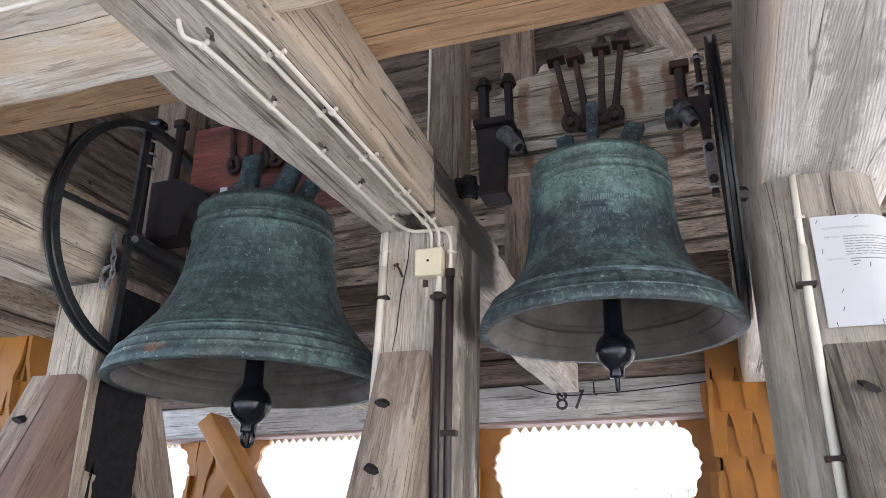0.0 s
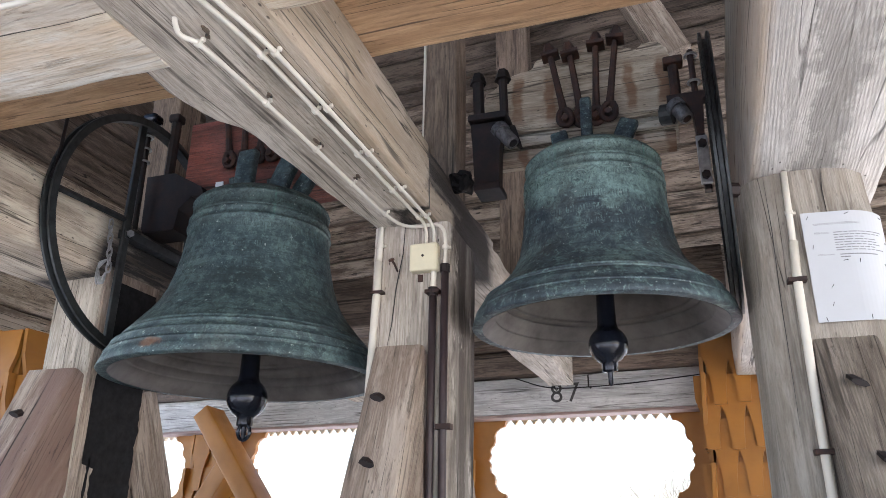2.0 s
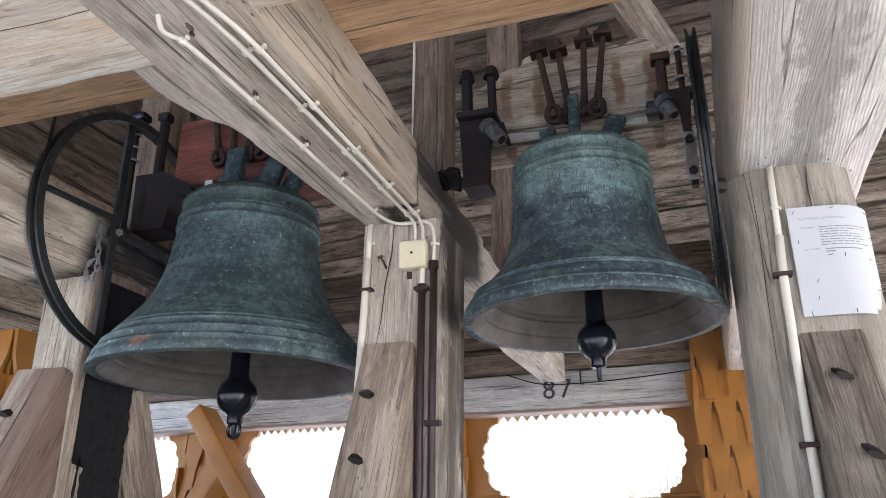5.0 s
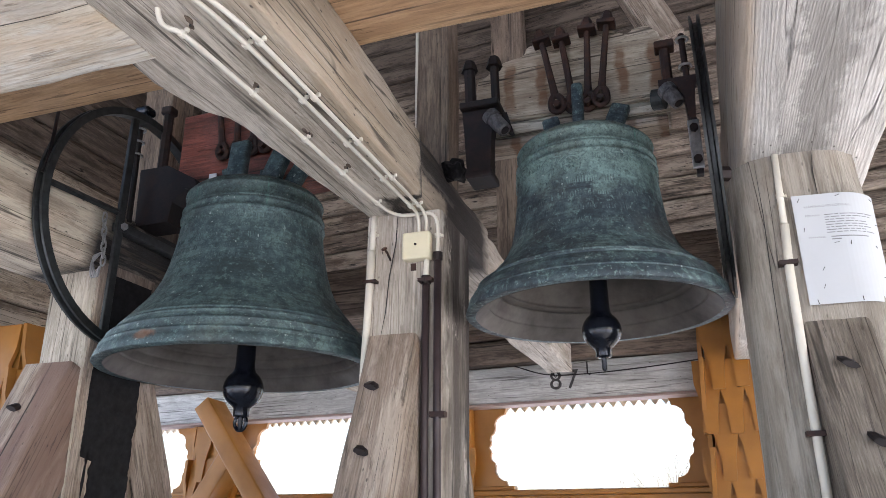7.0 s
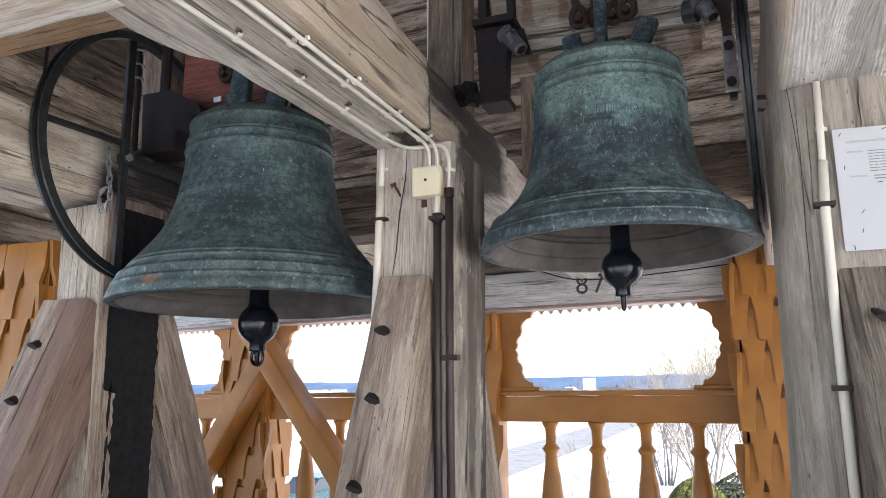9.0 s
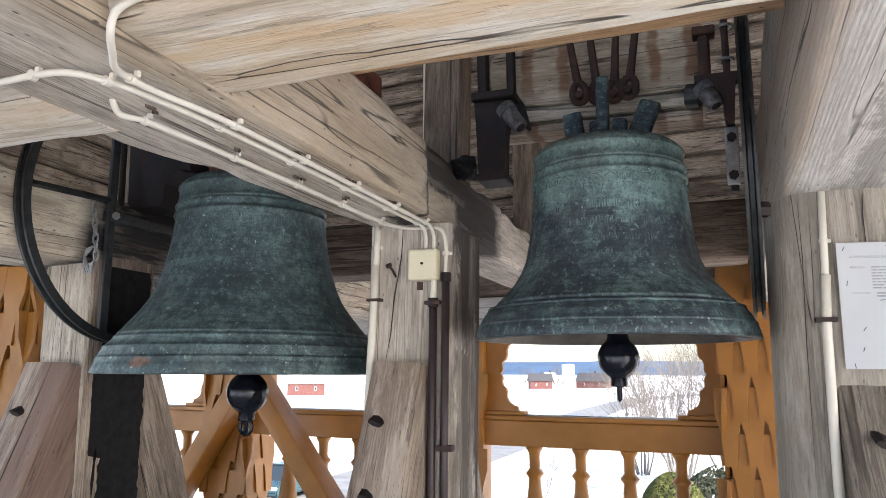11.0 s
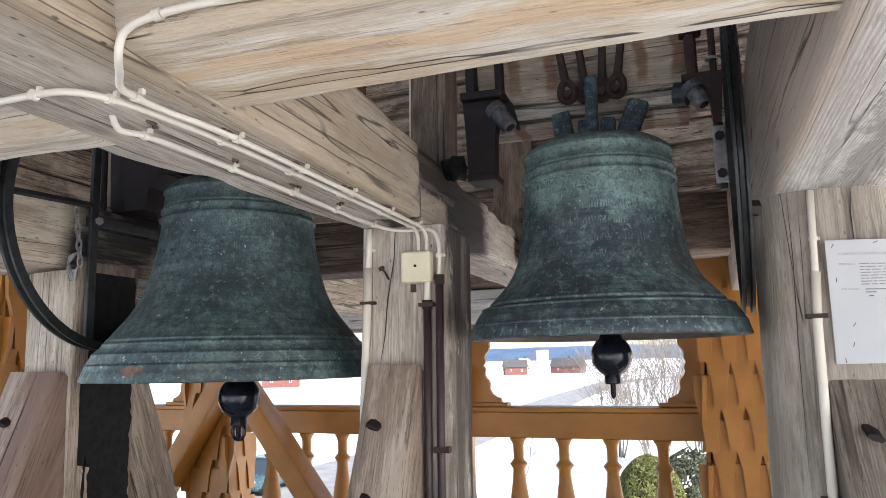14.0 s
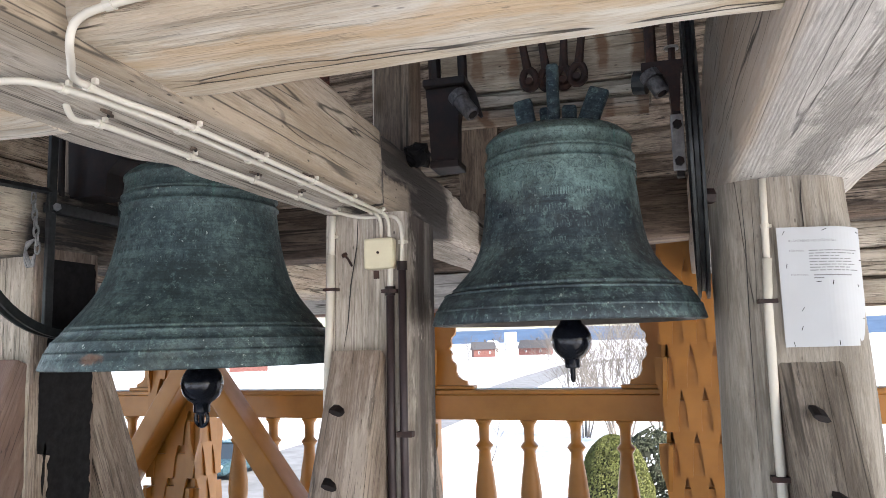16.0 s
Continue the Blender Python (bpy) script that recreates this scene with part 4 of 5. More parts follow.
hs = thing("headstock", "weathered wooden headstock of the small bell with iron rods", "headstock", (-0.23, 2.27, 2.3))
top = [(-0.60, 2.40), (-0.605, 2.535), (-0.57, 2.565), (-0.50, 2.612), (-0.43, 2.625), (-0.405, 2.66), (-0.30, 2.672), (-0.18, 2.675), (-0.10, 2.655), (-0.065, 2.635), (-0.045, 2.65), (0.0, 2.655), (0.03, 2.63), (0.045, 2.59), (0.05, 2.40), (0.0, 2.372), (-0.3, 2.368), (-0.5, 2.376)]
bm = prism_bm([(q.x + 0.61, q.y - 2.48) for q in smooth_path([(x, z, 0) for x, z in top], 4)], 0.17)
bmesh.ops.bevel(bm, geom=[e for e in bm.edges if e.calc_face_angle(0) > 0.9], offset=0.007, segments=2, affect="EDGES")
part("block", bm, STOCK, hs, m=pose(-0.61, 2.30, 2.48))
timber("lower_board", (-0.60, 2.375, 2.345), (0.05, 2.375, 2.34), 0.14, 0.045, WOOD, hs, "pale lower board", seed=122.0, bevel=0.006, wob=0.003)
timber("foot_board", (-0.60, 2.385, 2.305), (0.04, 2.385, 2.30), 0.11, 0.028, STOCK, hs, seed=123.0, bevel=0.005, wob=0.003)
for x, y, z1, lean in ((-0.308, 2.25, 2.65, -9), (-0.256, 2.265, 2.65, -6), (-0.209, 2.265, 2.67, 3), (-0.166, 2.25, 2.672, 8)):
    strap(hs, x, y, 2.36, z1, lean)


def shell(parent, p, q, r, bore=0.55):
    """A rough cast bearing cup: flared collar, thick lip and a dark bore."""
    p, q = Vector(p), Vector(q)
    d = (q - p).normalized()
    cup = part("bearing_shell", tube_bm([p, p + d * 0.012, p + (q - p) * 0.5, q - d * 0.008, q], r, 16, r * 0.86), CAST, parent, "rough grey bearing shell", smooth=True)
    part("collar", tube_bm([p - d * 0.012, p + d * 0.014], r * 1.14, 16), CAST, cup, smooth=False)
    part("bore", tube_bm([q - d * 0.006, q + d * 0.0015], r * bore, 14), DARKRUST, cup, "dark bore")


def bearing(x, y, label):
    t = thing("bearing_bracket", label, "bracket", (x, y, 2.12), "bearing brackets")
    part("base_plate", box_bm(x - 0.062, x + 0.072, y - 0.065, y + 0.08, 2.348, 2.372, 0.005), DARKRUST, t)
    part("bracket_web", prism_bm([(x - 0.045, 2.115), (x - 0.052, 2.26), (x - 0.058, 2.348), (x + 0.06, 2.348), (x + 0.05, 2.30), (x + 0.04, 2.24), (x + 0.036, 2.115)], 0.05), DARKRUST, t, m=Matrix.Translation((0, y - 0.04, 0)))
    part("rib", prism_bm([(x + 0.045, 2.348), (x + 0.085, 2.348), (x + 0.108, 2.262), (x + 0.1, 2.258), (x + 0.045, 2.315)], 0.012), DARKRUST, t, "flat rib beside the shell", Matrix.Translation((0, y + 0.005, 0)))
    shell(t, (x + 0.042, y - 0.03, 2.315), (x + 0.088, y - 0.045, 2.252), 0.027)
    part("foot", box_bm(x - 0.05, x + 0.04, y - 0.045, y + 0.06, 2.10, 2.124, 0.005), DARKRUST, t)
    for dx, w in ((-0.035, 0.02), (0.053, 0.0155)):
        b = part("stud", tube_bm([(x + dx, y - 0.01, 2.37), (x + dx - 0.003, y - 0.01, 2.545)], w, 8), DARKRUST, t)
        part("stud_nut", tube_bm([(x + dx - 0.003, y - 0.01, 2.52), (x + dx - 0.003, y - 0.01, 2.545), (x + dx - 0.003, y - 0.01, 2.56)], 0.03, 6, 0.018), DARKRUST, b)
    return t


bl_small = bearing(-0.56, 2.2, "dark rusty iron bearing bracket bolted on the frame beam")
lump = bmesh.new()
bmesh.ops.create_icosphere(lump, subdivisions=3, radius=0.04)
for v in lump.verts:
    v.co = Vector((v.co.x * 1.0, v.co.y * 1.3, v.co.z * 0.9)) * (1 + 0.5 * noise.noise(v.co * 40))
part("old_grease", lump, TAR, bl_small, "black lump of old grease", pose(-0.655, 2.2, 2.155))
br = thing("bearing_bracket", "rusty iron bearing bracket beside the small bell's wheel", "bracket", (0.06, 2.24, 2.1), "bearing brackets")
part("hanger_plate", prism_bm([(0.02, 2.362), (0.135, 2.362), (0.135, 2.34), (0.128, 2.335), (0.118, 2.2), (0.098, 2.2), (0.092, 2.29), (0.078, 2.325), (0.05, 2.338), (0.02, 2.34)], 0.045), RUST, br, m=Matrix.Translation((0, 2.19, 0)))
part("axle_end", tube_bm([(0.0, 2.24, 2.322), (0.035, 2.23, 2.316)], 0.034, 14), STEEL, br, "grey axle end", smooth=False)
shell(br, (0.045, 2.19, 2.318), (0.073, 2.178, 2.262), 0.025)
st = part("stud", tube_bm([(0.05, 2.22, 2.36), (0.05, 2.22, 2.5)], 0.017, 8), RUST, br)
part("stud_nut", box_bm(0.02, 0.082, 2.195, 2.245, 2.485, 2.512, 0.005), RUST, st)
st = part("stud", tube_bm([(0.108, 2.2, 2.2), (0.106, 2.2, 2.52)], 0.01, 8), RUST, br)
for z in (2.40, 2.5):
    part("coil", tube_bm([(0.107 + 0.018 * math.cos(a), 2.2 + 0.018 * math.sin(a), z) for a in [2 * math.pi * k / 12 for k in range(13)]], 0.0045, 6), ZINC, st)
pl = part("joint_plate", box_bm(0.09, 0.124, 2.172, 2.184, 2.035, 2.197, 0.003), ZINC, br, "bright galvanised joint plate")
for z in (2.06, 2.165):
    part("bolt_head", tube_bm([(0.107, 2.158, z), (0.107, 2.173, z)], 0.013, 6), DARKRUST, pl)
part("plate_back", box_bm(0.1, 0.12, 2.184, 2.215, 2.02, 2.21, 0.003), DARKRUST, br)


def rim_bm(cx, cy, cz, r, a0, a1, t=0.016, w=0.03, seg=48):
    """A channel-section rim in a plane of constant x."""
    bm = bmesh.new()
    sec = [(-w, t), (-w * 0.55, t), (-w * 0.3, -t * 0.4), (w * 0.3, -t * 0.4), (w * 0.55, t), (w, t), (w, -t), (-w, -t)]
    rings = []
    for i in range(seg + 1):
        a = radians(a0 + (a1 - a0) * i / seg)
        rings.append([bm.verts.new((cx + dx, cy + (r + dr) * math.cos(a), cz + (r + dr) * math.sin(a))) for dx, dr in sec])
    for p, q in zip(rings, rings[1:]):
        for k in range(len(sec)):
            bm.faces.new((p[k], p[(k + 1) % len(sec)], q[(k + 1) % len(sec)], q[k]))
    bm.faces.new(rings[0][::-1])
    bm.faces.new(rings[-1])
    bmesh.ops.recalc_face_normals(bm, faces=bm.faces)
    return bm


hl = thing("headstock", "red painted wooden headstock of the large bell", "headstock", (-1.42, 2.32, 2.4))
WC = (-1.90, 2.16, 2.085)
wheel = part("wheel", rim_bm(*WC, 0.445, 0, 360, 0.014, 0.02, 72), STEEL, hl, "black grooved steel rope wheel")
for y in (2.07, 2.42):
    h = math.sqrt(0.44 ** 2 - (y - 2.16) ** 2)
    part("spoke", box_bm(-1.907, -1.893, y - 0.017, y + 0.017, 2.085 - h, 2.085 + h, 0.003), STEEL, wheel, "flat grey steel bar")
part("spoke", tube_bm([(-1.9, 1.73, 2.10), (-1.9, 2.06, 2.115)], 0.011, 4), STEEL, wheel)
part("cross_arm", box_bm(-1.925, -1.885, 2.06, 2.50, 2.045, 2.08, 0.003), STEEL, wheel, "channel iron arm across the wheel")
part("bolt_head", tube_bm([(-1.885, 2.075, 2.062), (-1.875, 2.07, 2.062)], 0.014, 6), ZINC, wheel)
rope = thing("rope", "thin dark rope hanging from the roof to the rope wheel", "rope", (-1.9, 1.73, 2.3))
part("cord", tube_bm(smooth_path([(-1.9, 1.722, 5.0), (-1.9, 1.722, 3.2), (-1.9, 1.722, 2.3), (-1.9, 1.71, 2.12)]), 0.006, 8), DARKRUST, rope, smooth=True)
ch = thing("chain", "short galvanised chain looped on the wheel", "chain", (-1.975, 2.05, 2.1))
for i in range(7):
    z = 2.09 - i * 0.028
    a0 = 90 * (i % 2)
    pts = [(0.008 * math.cos(a), 0, 0.02 * math.sin(a)) for a in [2 * math.pi * k / 12 for k in range(13)]]
    part("chain_link", tube_bm(pts, 0.0035, 6), ZINC, ch, m=pose(-1.935 + 0.004 * i, 2.03, z, 0, 0, a0 + 20))
for i in range(3):
    pts = smooth_path([(-1.92, 2.025, 1.95), (-1.95, 2.02, 1.91 + 0.01 * i), (-1.94 + 0.01 * i, 2.02, 1.86), (-1.915, 2.025, 1.90)])
    part("chain_loop", tube_bm(pts, 0.004, 6), ZINC, ch)
timber("block", (-1.86, 2.42, 2.475), (-1.1, 2.42, 2.475), 0.24, 0.33, RED, hl, seed=131.0, bevel=0.012, wob=0.005)
part("white_tag", box_bm(-1.705, -1.672, 2.291, 2.297, 2.325, 2.345), SNOW, hl, "small white mark")
for x, z1, lean in ((-1.64, 2.7, -9), (-1.575, 2.7, -4), (-1.51, 2.7, 3), (-1.45, 2.7, 8), (-1.38, 2.7, 10)):
    strap(hl, x, 2.275, 2.415, z1, lean)
bl = thing("bearing_bracket", "dark iron bearing bracket with a spring rod at the large bell", "bracket", (-1.9, 2.2, 2.15), "bearing brackets")
part("housing", prism_bm([(-1.95, 2.12), (-1.96, 2.36), (-1.83, 2.36), (-1.70, 2.285), (-1.68, 2.24), (-1.74, 2.25), (-1.79, 2.2), (-1.80, 2.12)], 0.12), DARKRUST, bl, m=Matrix.Translation((0, 2.2, 0)))
st = part("stud", tube_bm([(-1.875, 2.22, 2.36), (-1.875, 2.22, 2.62)], 0.02, 8), DARKRUST, bl)
part("stud_nut", box_bm(-1.9, -1.85, 2.195, 2.245, 2.60, 2.635, 0.008), DARKRUST, st)
sp = part("spring_rod", tube_bm([(-1.945, 2.16, 2.12), (-1.945, 2.15, 2.58)], 0.011, 8), DARKRUST, bl)
for z in (2.40, 2.455, 2.51):
    part("coil", tube_bm([(-1.945 + 0.02 * math.cos(a), 2.15 + 0.02 * math.sin(a), z) for a in [2 * math.pi * k / 12 for k in range(13)]], 0.0045, 6), ZINC, sp)
part("clamp_block", box_bm(-1.965, -1.9, 2.12, 2.18, 2.57, 2.605, 0.012), IRON, bl)
part("side_plate", box_bm(-1.968, -1.955, 1.98, 2.14, 1.93, 2.07), DARKRUST, bl, "dark steel plate on the beam end")

RW = pose(0.135, 1.95, 0, 0, 0, -3.6) @ Matrix.Translation((-0.135, -1.95, 0))
wr = part("wheel", rim_bm(0.135, 2.33, 2.13, 0.43, 0, 360, 0.016, 0.016, 72), STEEL, hs, "black grooved steel rope wheel", RW)
part("spoke", box_bm(0.128, 0.14, 2.1, 2.13, 1.79, 2.48, 0.003), STEEL, wr, "flat steel bar", RW)
part("spoke", box_bm(0.128, 0.14, 1.93, 2.33, 2.12, 2.14, 0.003), STEEL, wr, m=RW)

# ---- conduits, junction box, notice ----
UZ = 1.944


def clip(parent, x, y, z, axis="y"):
    """A small saddle clip: a band round the pipe and a lug with its nail."""
    if axis == "y":
        band = tube_bm([(x, y - 0.005, z), (x, y + 0.005, z)], 0.0076, 12)
        lug = box_bm(x + 0.006, x + 0.014, y - 0.004, y + 0.004, z + 0.002, z + 0.011, 0.0015)
    else:
        band = tube_bm([(x, y, z - 0.005), (x, y, z + 0.005)], 0.0105, 12)
        lug = box_bm(x + 0.008, x + 0.016, y + 0.002, y + 0.011, z - 0.004, z + 0.004, 0.0015)
    part("clip_ear", lug, PLASTIC, part("clip", band, PLASTIC, parent, smooth=False))


c1 = thing("conduit", "white plastic conduit clipped under the frame beam", "conduit", (-0.84, 1.0, UZ), "white conduits")
part("pipe", tube_bm(smooth_path([(-0.857, 0.972, 1.966), (-0.861, 0.982, 1.953), (-0.865, 0.998, UZ), (-0.863, 1.016, UZ), (-0.85, 1.04, UZ), (-0.843, 1.12, UZ), (-0.836, 1.27, UZ), (-0.83, 1.45, UZ), (-0.823, 1.75, UZ), (-0.815, 1.93, UZ), (-0.80, 2.005, UZ), (-0.765, 2.033, 1.942), (-0.70, 2.033, 1.941), (-0.672, 2.033, 1.925), (-0.663, 2.033, 1.88), (-0.665, 2.033, 1.80)]), 0.0052, 12), PLASTIC, c1, smooth=True)
for x, y in ((-0.85, 1.04), (-0.836, 1.27), (-0.829, 1.495), (-0.824, 1.70), (-0.816, 1.92)):
    clip(c1, x, y, UZ)
clip(c1, -0.664, 2.035, 1.865, "z")
c2 = thing("conduit", "white plastic conduit clipped under the frame beam into a junction box", "conduit", (-0.75, 1.0, UZ), "white conduits")
part("pipe", tube_bm(smooth_path([(-1.35, 0.85, 1.955), (-1.06, 0.842, UZ), (-0.925, 0.838, UZ), (-0.864, 0.835, UZ), (-0.815, 0.84, UZ), (-0.785, 0.875, UZ), (-0.768, 0.94, UZ), (-0.752, 1.1, UZ), (-0.74, 1.5, UZ), (-0.73, 1.93, UZ), (-0.727, 1.995, UZ), (-0.725, 2.03, 1.925), (-0.725, 2.036, 1.88)]), 0.0052, 12), PLASTIC, c2, smooth=True)
for y in (0.885, 1.11, 1.33, 1.55, 1.77, 1.97):
    clip(c2, -0.782 if y < 0.9 else -0.756 + 0.027 * (y - 1.0), y, UZ)
clip(c2, -0.866, 0.835, UZ)
c3 = thing("conduit", "white plastic conduit bent up over the cross beam", "conduit", (-0.71, 1.0, UZ), "white conduits")
part("pipe", tube_bm(smooth_path([(0.19, 0.745, 2.03), (-0.2, 0.755, 2.0), (-0.42, 0.762, 1.988), (-0.56, 0.765, 1.990), (-0.625, 0.766, 1.985), (-0.654, 0.767, 1.977), (-0.667, 0.77, 1.965), (-0.676, 0.778, 1.948), (-0.7, 0.808, 1.943), (-0.735, 0.85, UZ), (-0.743, 0.885, UZ), (-0.742, 0.95, UZ), (-0.722, 1.1, UZ), (-0.712, 1.5, UZ), (-0.705, 1.93, UZ), (-0.703, 1.99, UZ), (-0.701, 2.03, 1.925), (-0.701, 2.036, 1.88)]), 0.0052, 12), PLASTIC, c3, smooth=True)
for y in (0.89, 1.11, 1.33, 1.55, 1.77, 1.97):
    clip(c3, -0.743 if y < 0.9 else -0.7225 + 0.022 * (y - 1.1), y, UZ)
part("clip", tube_bm([(-0.604, 0.766, 1.988), (-0.616, 0.766, 1.987)], 0.0078, 12), PLASTIC, c3)

SCORCH = plain("dark_wood_mark", (0.15, 0.112, 0.085), 0.85, 0, 0.6, 60.0)
marks = [(-0.836 + 0.03 * (y - 1.27), y) for y in (1.04, 1.27, 1.495, 1.70)] + [(-0.756 + 0.027 * (y - 1.0), y) for y in (1.11, 1.33, 1.55, 1.77)]
for x, y in marks:
    for k in range(2):
        cx, cy, w, l = x + 0.014 + random.uniform(-0.006, 0.012), y - 0.012 * k + random.uniform(-0.012, 0.004), random.uniform(0.003, 0.005), random.uniform(0.006, 0.014)
        ring = [(cx + w * math.cos(a) * (1 + 0.5 * noise.noise((a * 2, x * 90, y * 50))), cy + l * math.sin(a) * (1 + 0.6 * noise.noise((a * 3, y * 70, k)))) for a in [2 * math.pi * q / 14 for q in range(14)]]
        part("burnt_mark", prism_bm(ring, 0.009), SCORCH, frame_c, "dark mark round an old nail", pose(0, 0, 1.9635, -90, 0, 0))
    part("old_hole", tube_bm([(x + 0.016, y - 0.008, 1.951), (x + 0.016, y - 0.008, 1.957)], 0.0022, 8), PAINTBLACK, frame_c, "old dark screw hole")
for u in (-0.36, -0.12):
    hk = thing("eye_hook", "small iron hook screwed into the lintel", "hook", on_wall(u, -0.2, 1.99), "lintel hooks")
    part("shank", tube_bm([on_wall(u, -0.2, 2.07), on_wall(u, -0.2, 1.99), on_wall(u + 0.015, -0.2, 1.975), on_wall(u + 0.02, -0.2, 1.99)], 0.005, 6), DARKRUST, hk)
jb = thing("junction_box", "square yellowed plastic junction box on the post", "junction box", (-0.728, 2.04, 1.84))
part("box", box_bm(-0.772, -0.684, 2.012, 2.049, 1.79, 1.878, 0.007), BOXPL, jb)
part("screw", tube_bm([(-0.728, 2.009, 1.836), (-0.728, 2.014, 1.836)], 0.004, 8), DARKRUST, jb)
part("stain", box_bm(-0.755, -0.738, 2.0465, 2.0485, 1.765, 1.788), RUST, jb, "rust stain")
v1 = thing("conduit", "white conduit down the post with a thicker lower sleeve", "conduit", (-0.885, 2.04, 1.2), "white conduits")
part("pipe", tube_bm([(-0.876, 2.041, 1.955), (-0.882, 2.041, 1.82)], 0.009, 10), PLASTIC, v1, smooth=True)
part("sleeve", tube_bm([(-0.881, 2.04, 1.84), (-0.888, 2.038, 1.66), (-0.897, 2.038, 1.45), (-0.90, 2.038, 0.9)], 0.0115, 10), PLASTIC, v1, smooth=True)
clip(v1, -0.878, 2.041, 1.893, "z")
part("metal_clip", box_bm(-0.902, -0.86, 2.022, 2.05, 1.735, 1.743), RUST, v1)
for i, (x, z1) in enumerate(((-0.702, 1.73), (-0.665, 1.80))):
    v = thing("conduit", "dark brown painted pipe running down the post", "pipe", (x, 2.04, 0), "brown pipes")
    y = 2.036
    part("pipe", tube_bm([(x, y, z1), (x - 0.004, y, 1.3), (x - 0.006, y, 0.0)], 0.0115, 10), PURPLE, v, smooth=True)
    part("coupling", tube_bm([(x, y, z1 - 0.015), (x, y, z1 + 0.01)], 0.0145, 10), DARKRUST, v)
    if i == 0:
        part("white_stub", tube_bm([(x, y, z1), (x + 0.002, y, 1.795)], 0.0085, 10), PLASTIC, v)
    part("metal_clip", box_bm(x - 0.022, x + 0.022, y - 0.014, 2.05, 1.722 if i == 0 else 1.325, 1.732 if i == 0 else 1.34), RUST, v)
nail = thing("nail", "bent rusty nail in the post", "nail", (-0.83, 2.03, 1.83))
part("shank", tube_bm([(-0.822, 2.052, 1.805), (-0.826, 2.03, 1.825), (-0.832, 2.022, 1.835)], 0.0035, 6), RUST, nail)
part("head", tube_bm([(-0.832, 2.022, 1.833), (-0.833, 2.018, 1.838)], 0.009, 8), RUST, nail)
v2 = thing("conduit", "white conduit down the thick post with a wider lower sleeve", "conduit", (0.275, 1.99, 0.5), "white conduits")
part("pipe", tube_bm([(0.286, 1.99, 1.957), (0.28, 1.99, 1.72)], 0.0085, 10), PLASTIC, v2, smooth=True)
part("sleeve", tube_bm([(0.281, 1.987, 1.76), (0.275, 1.985, 1.64), (0.272, 1.982, 1.4), (0.270, 1.98, 0.3)], 0.011, 10), PLASTIC, v2, smooth=True)
part("metal_clip", box_bm(0.252, 0.296, 1.968, 2.0, 1.651, 1.661), RUST, v2)
clip(v2, 0.283, 1.99, 1.84, "z")
part("metal_clip", box_bm(0.25, 0.294, 1.964, 2.0, 1.235, 1.247), RUST, v2)

note = thing("paper_notice", "white printed paper notice stapled to the post", "notice", (0.41, 1.99, 1.69))
N = pose(0.4115, 1.992, 1.6885)
WRAP_AT, WRAP_R = -0.008, 0.1


def wrapped(ob):
    """Bends a flat piece of the notice round the post's worn corner."""
    for v in ob.data.vertices:
        x, y = v.co.x, v.co.y
        if x > WRAP_AT:
            a = (x - WRAP_AT) / WRAP_R
            v.co.x = WRAP_AT + (WRAP_R - y) * math.sin(a)
            v.co.y = WRAP_R - (WRAP_R - y) * math.cos(a)
        v.co.z += 0.006 * (x + 0.1) / 0.2 * (-1 if v.co.z > 0 else 0)
    return ob


def flat_bm(x0, x1, z0, z1, y, thick):
    bm = box_bm(x0, x1, y - thick, y, z0, z1)
    cuts = max(1, int((x1 - x0) / 0.01))
    bmesh.ops.subdivide_edges(bm, edges=[e for e in bm.edges if abs(e.verts[0].co.x - e.verts[1].co.x) > 0.002], cuts=cuts)
    return bm


wrapped(part("sheet", flat_bm(-0.105, 0.105, -0.144, 0.144, -0.0072, 0.0006), PAPER, note, m=N))


def print_line(name, body, size, x, z):
    ob = text_mesh(name, body, size, INK, note, N, 0.0001)
    for v in ob.data.vertices:
        v.co = Vector((x + v.co.x, -0.0082 - v.co.z, z + v.co.y))
    wrapped(ob)


print_line("title_text", "KLÄMTNING VID DÖDSFALL", 0.0082, -0.08, 0.108)
print_line("line_text", "FÖR MAN:", 0.0072, -0.08, 0.084)
print_line("line_text", "FÖR KVINNA:", 0.0062, -0.08, 0.026)
for i, wd in enumerate((0.118, 0.108, 0.065, 0.1, 0.1, 0.105, 0.09, 0.118)):
    x = -0.037
    while x < -0.037 + wd - 0.006:
        w = min(random.uniform(0.007, 0.024), -0.037 + wd - x)
        wrapped(part("text_bar", flat_bm(x, x + w, 0.0858 - i * 0.0068, 0.0881 - i * 0.0068, -0.008, 0.0003), INK, note, m=N))
        x += w + 0.0028
for i, wd in enumerate((0.085, 0.022)):
    wrapped(part("text_bar", flat_bm(-0.03, -0.03 + wd, 0.0265 - i * 0.0068, 0.0292 - i * 0.0068, -0.008, 0.0003), INK, note, m=N))
for x, z, a in ((-0.09, 0.13, 60), (0.0, 0.137, 25), (0.09, 0.132, -10), (-0.088, 0.05, 80), (0.095, 0.065, 10), (-0.06, -0.055, 55), (-0.065, -0.1, 70), (-0.085, -0.137, 100), (0.012, -0.136, 90), (0.09, -0.135, 15), (0.086, -0.08, 0), (0.075, 0.0, 110), (-0.02, 0.012, 5), (0.01, 0.01, 80)):
    k = part("staple", box_bm(-0.0055, 0.0055, -0.0088, -0.0078, -0.0007, 0.0007), DARKRUST, note, m=N)
    k.data.transform(pose(x, 0, z, 0, -a, 0))
    wrapped(k)

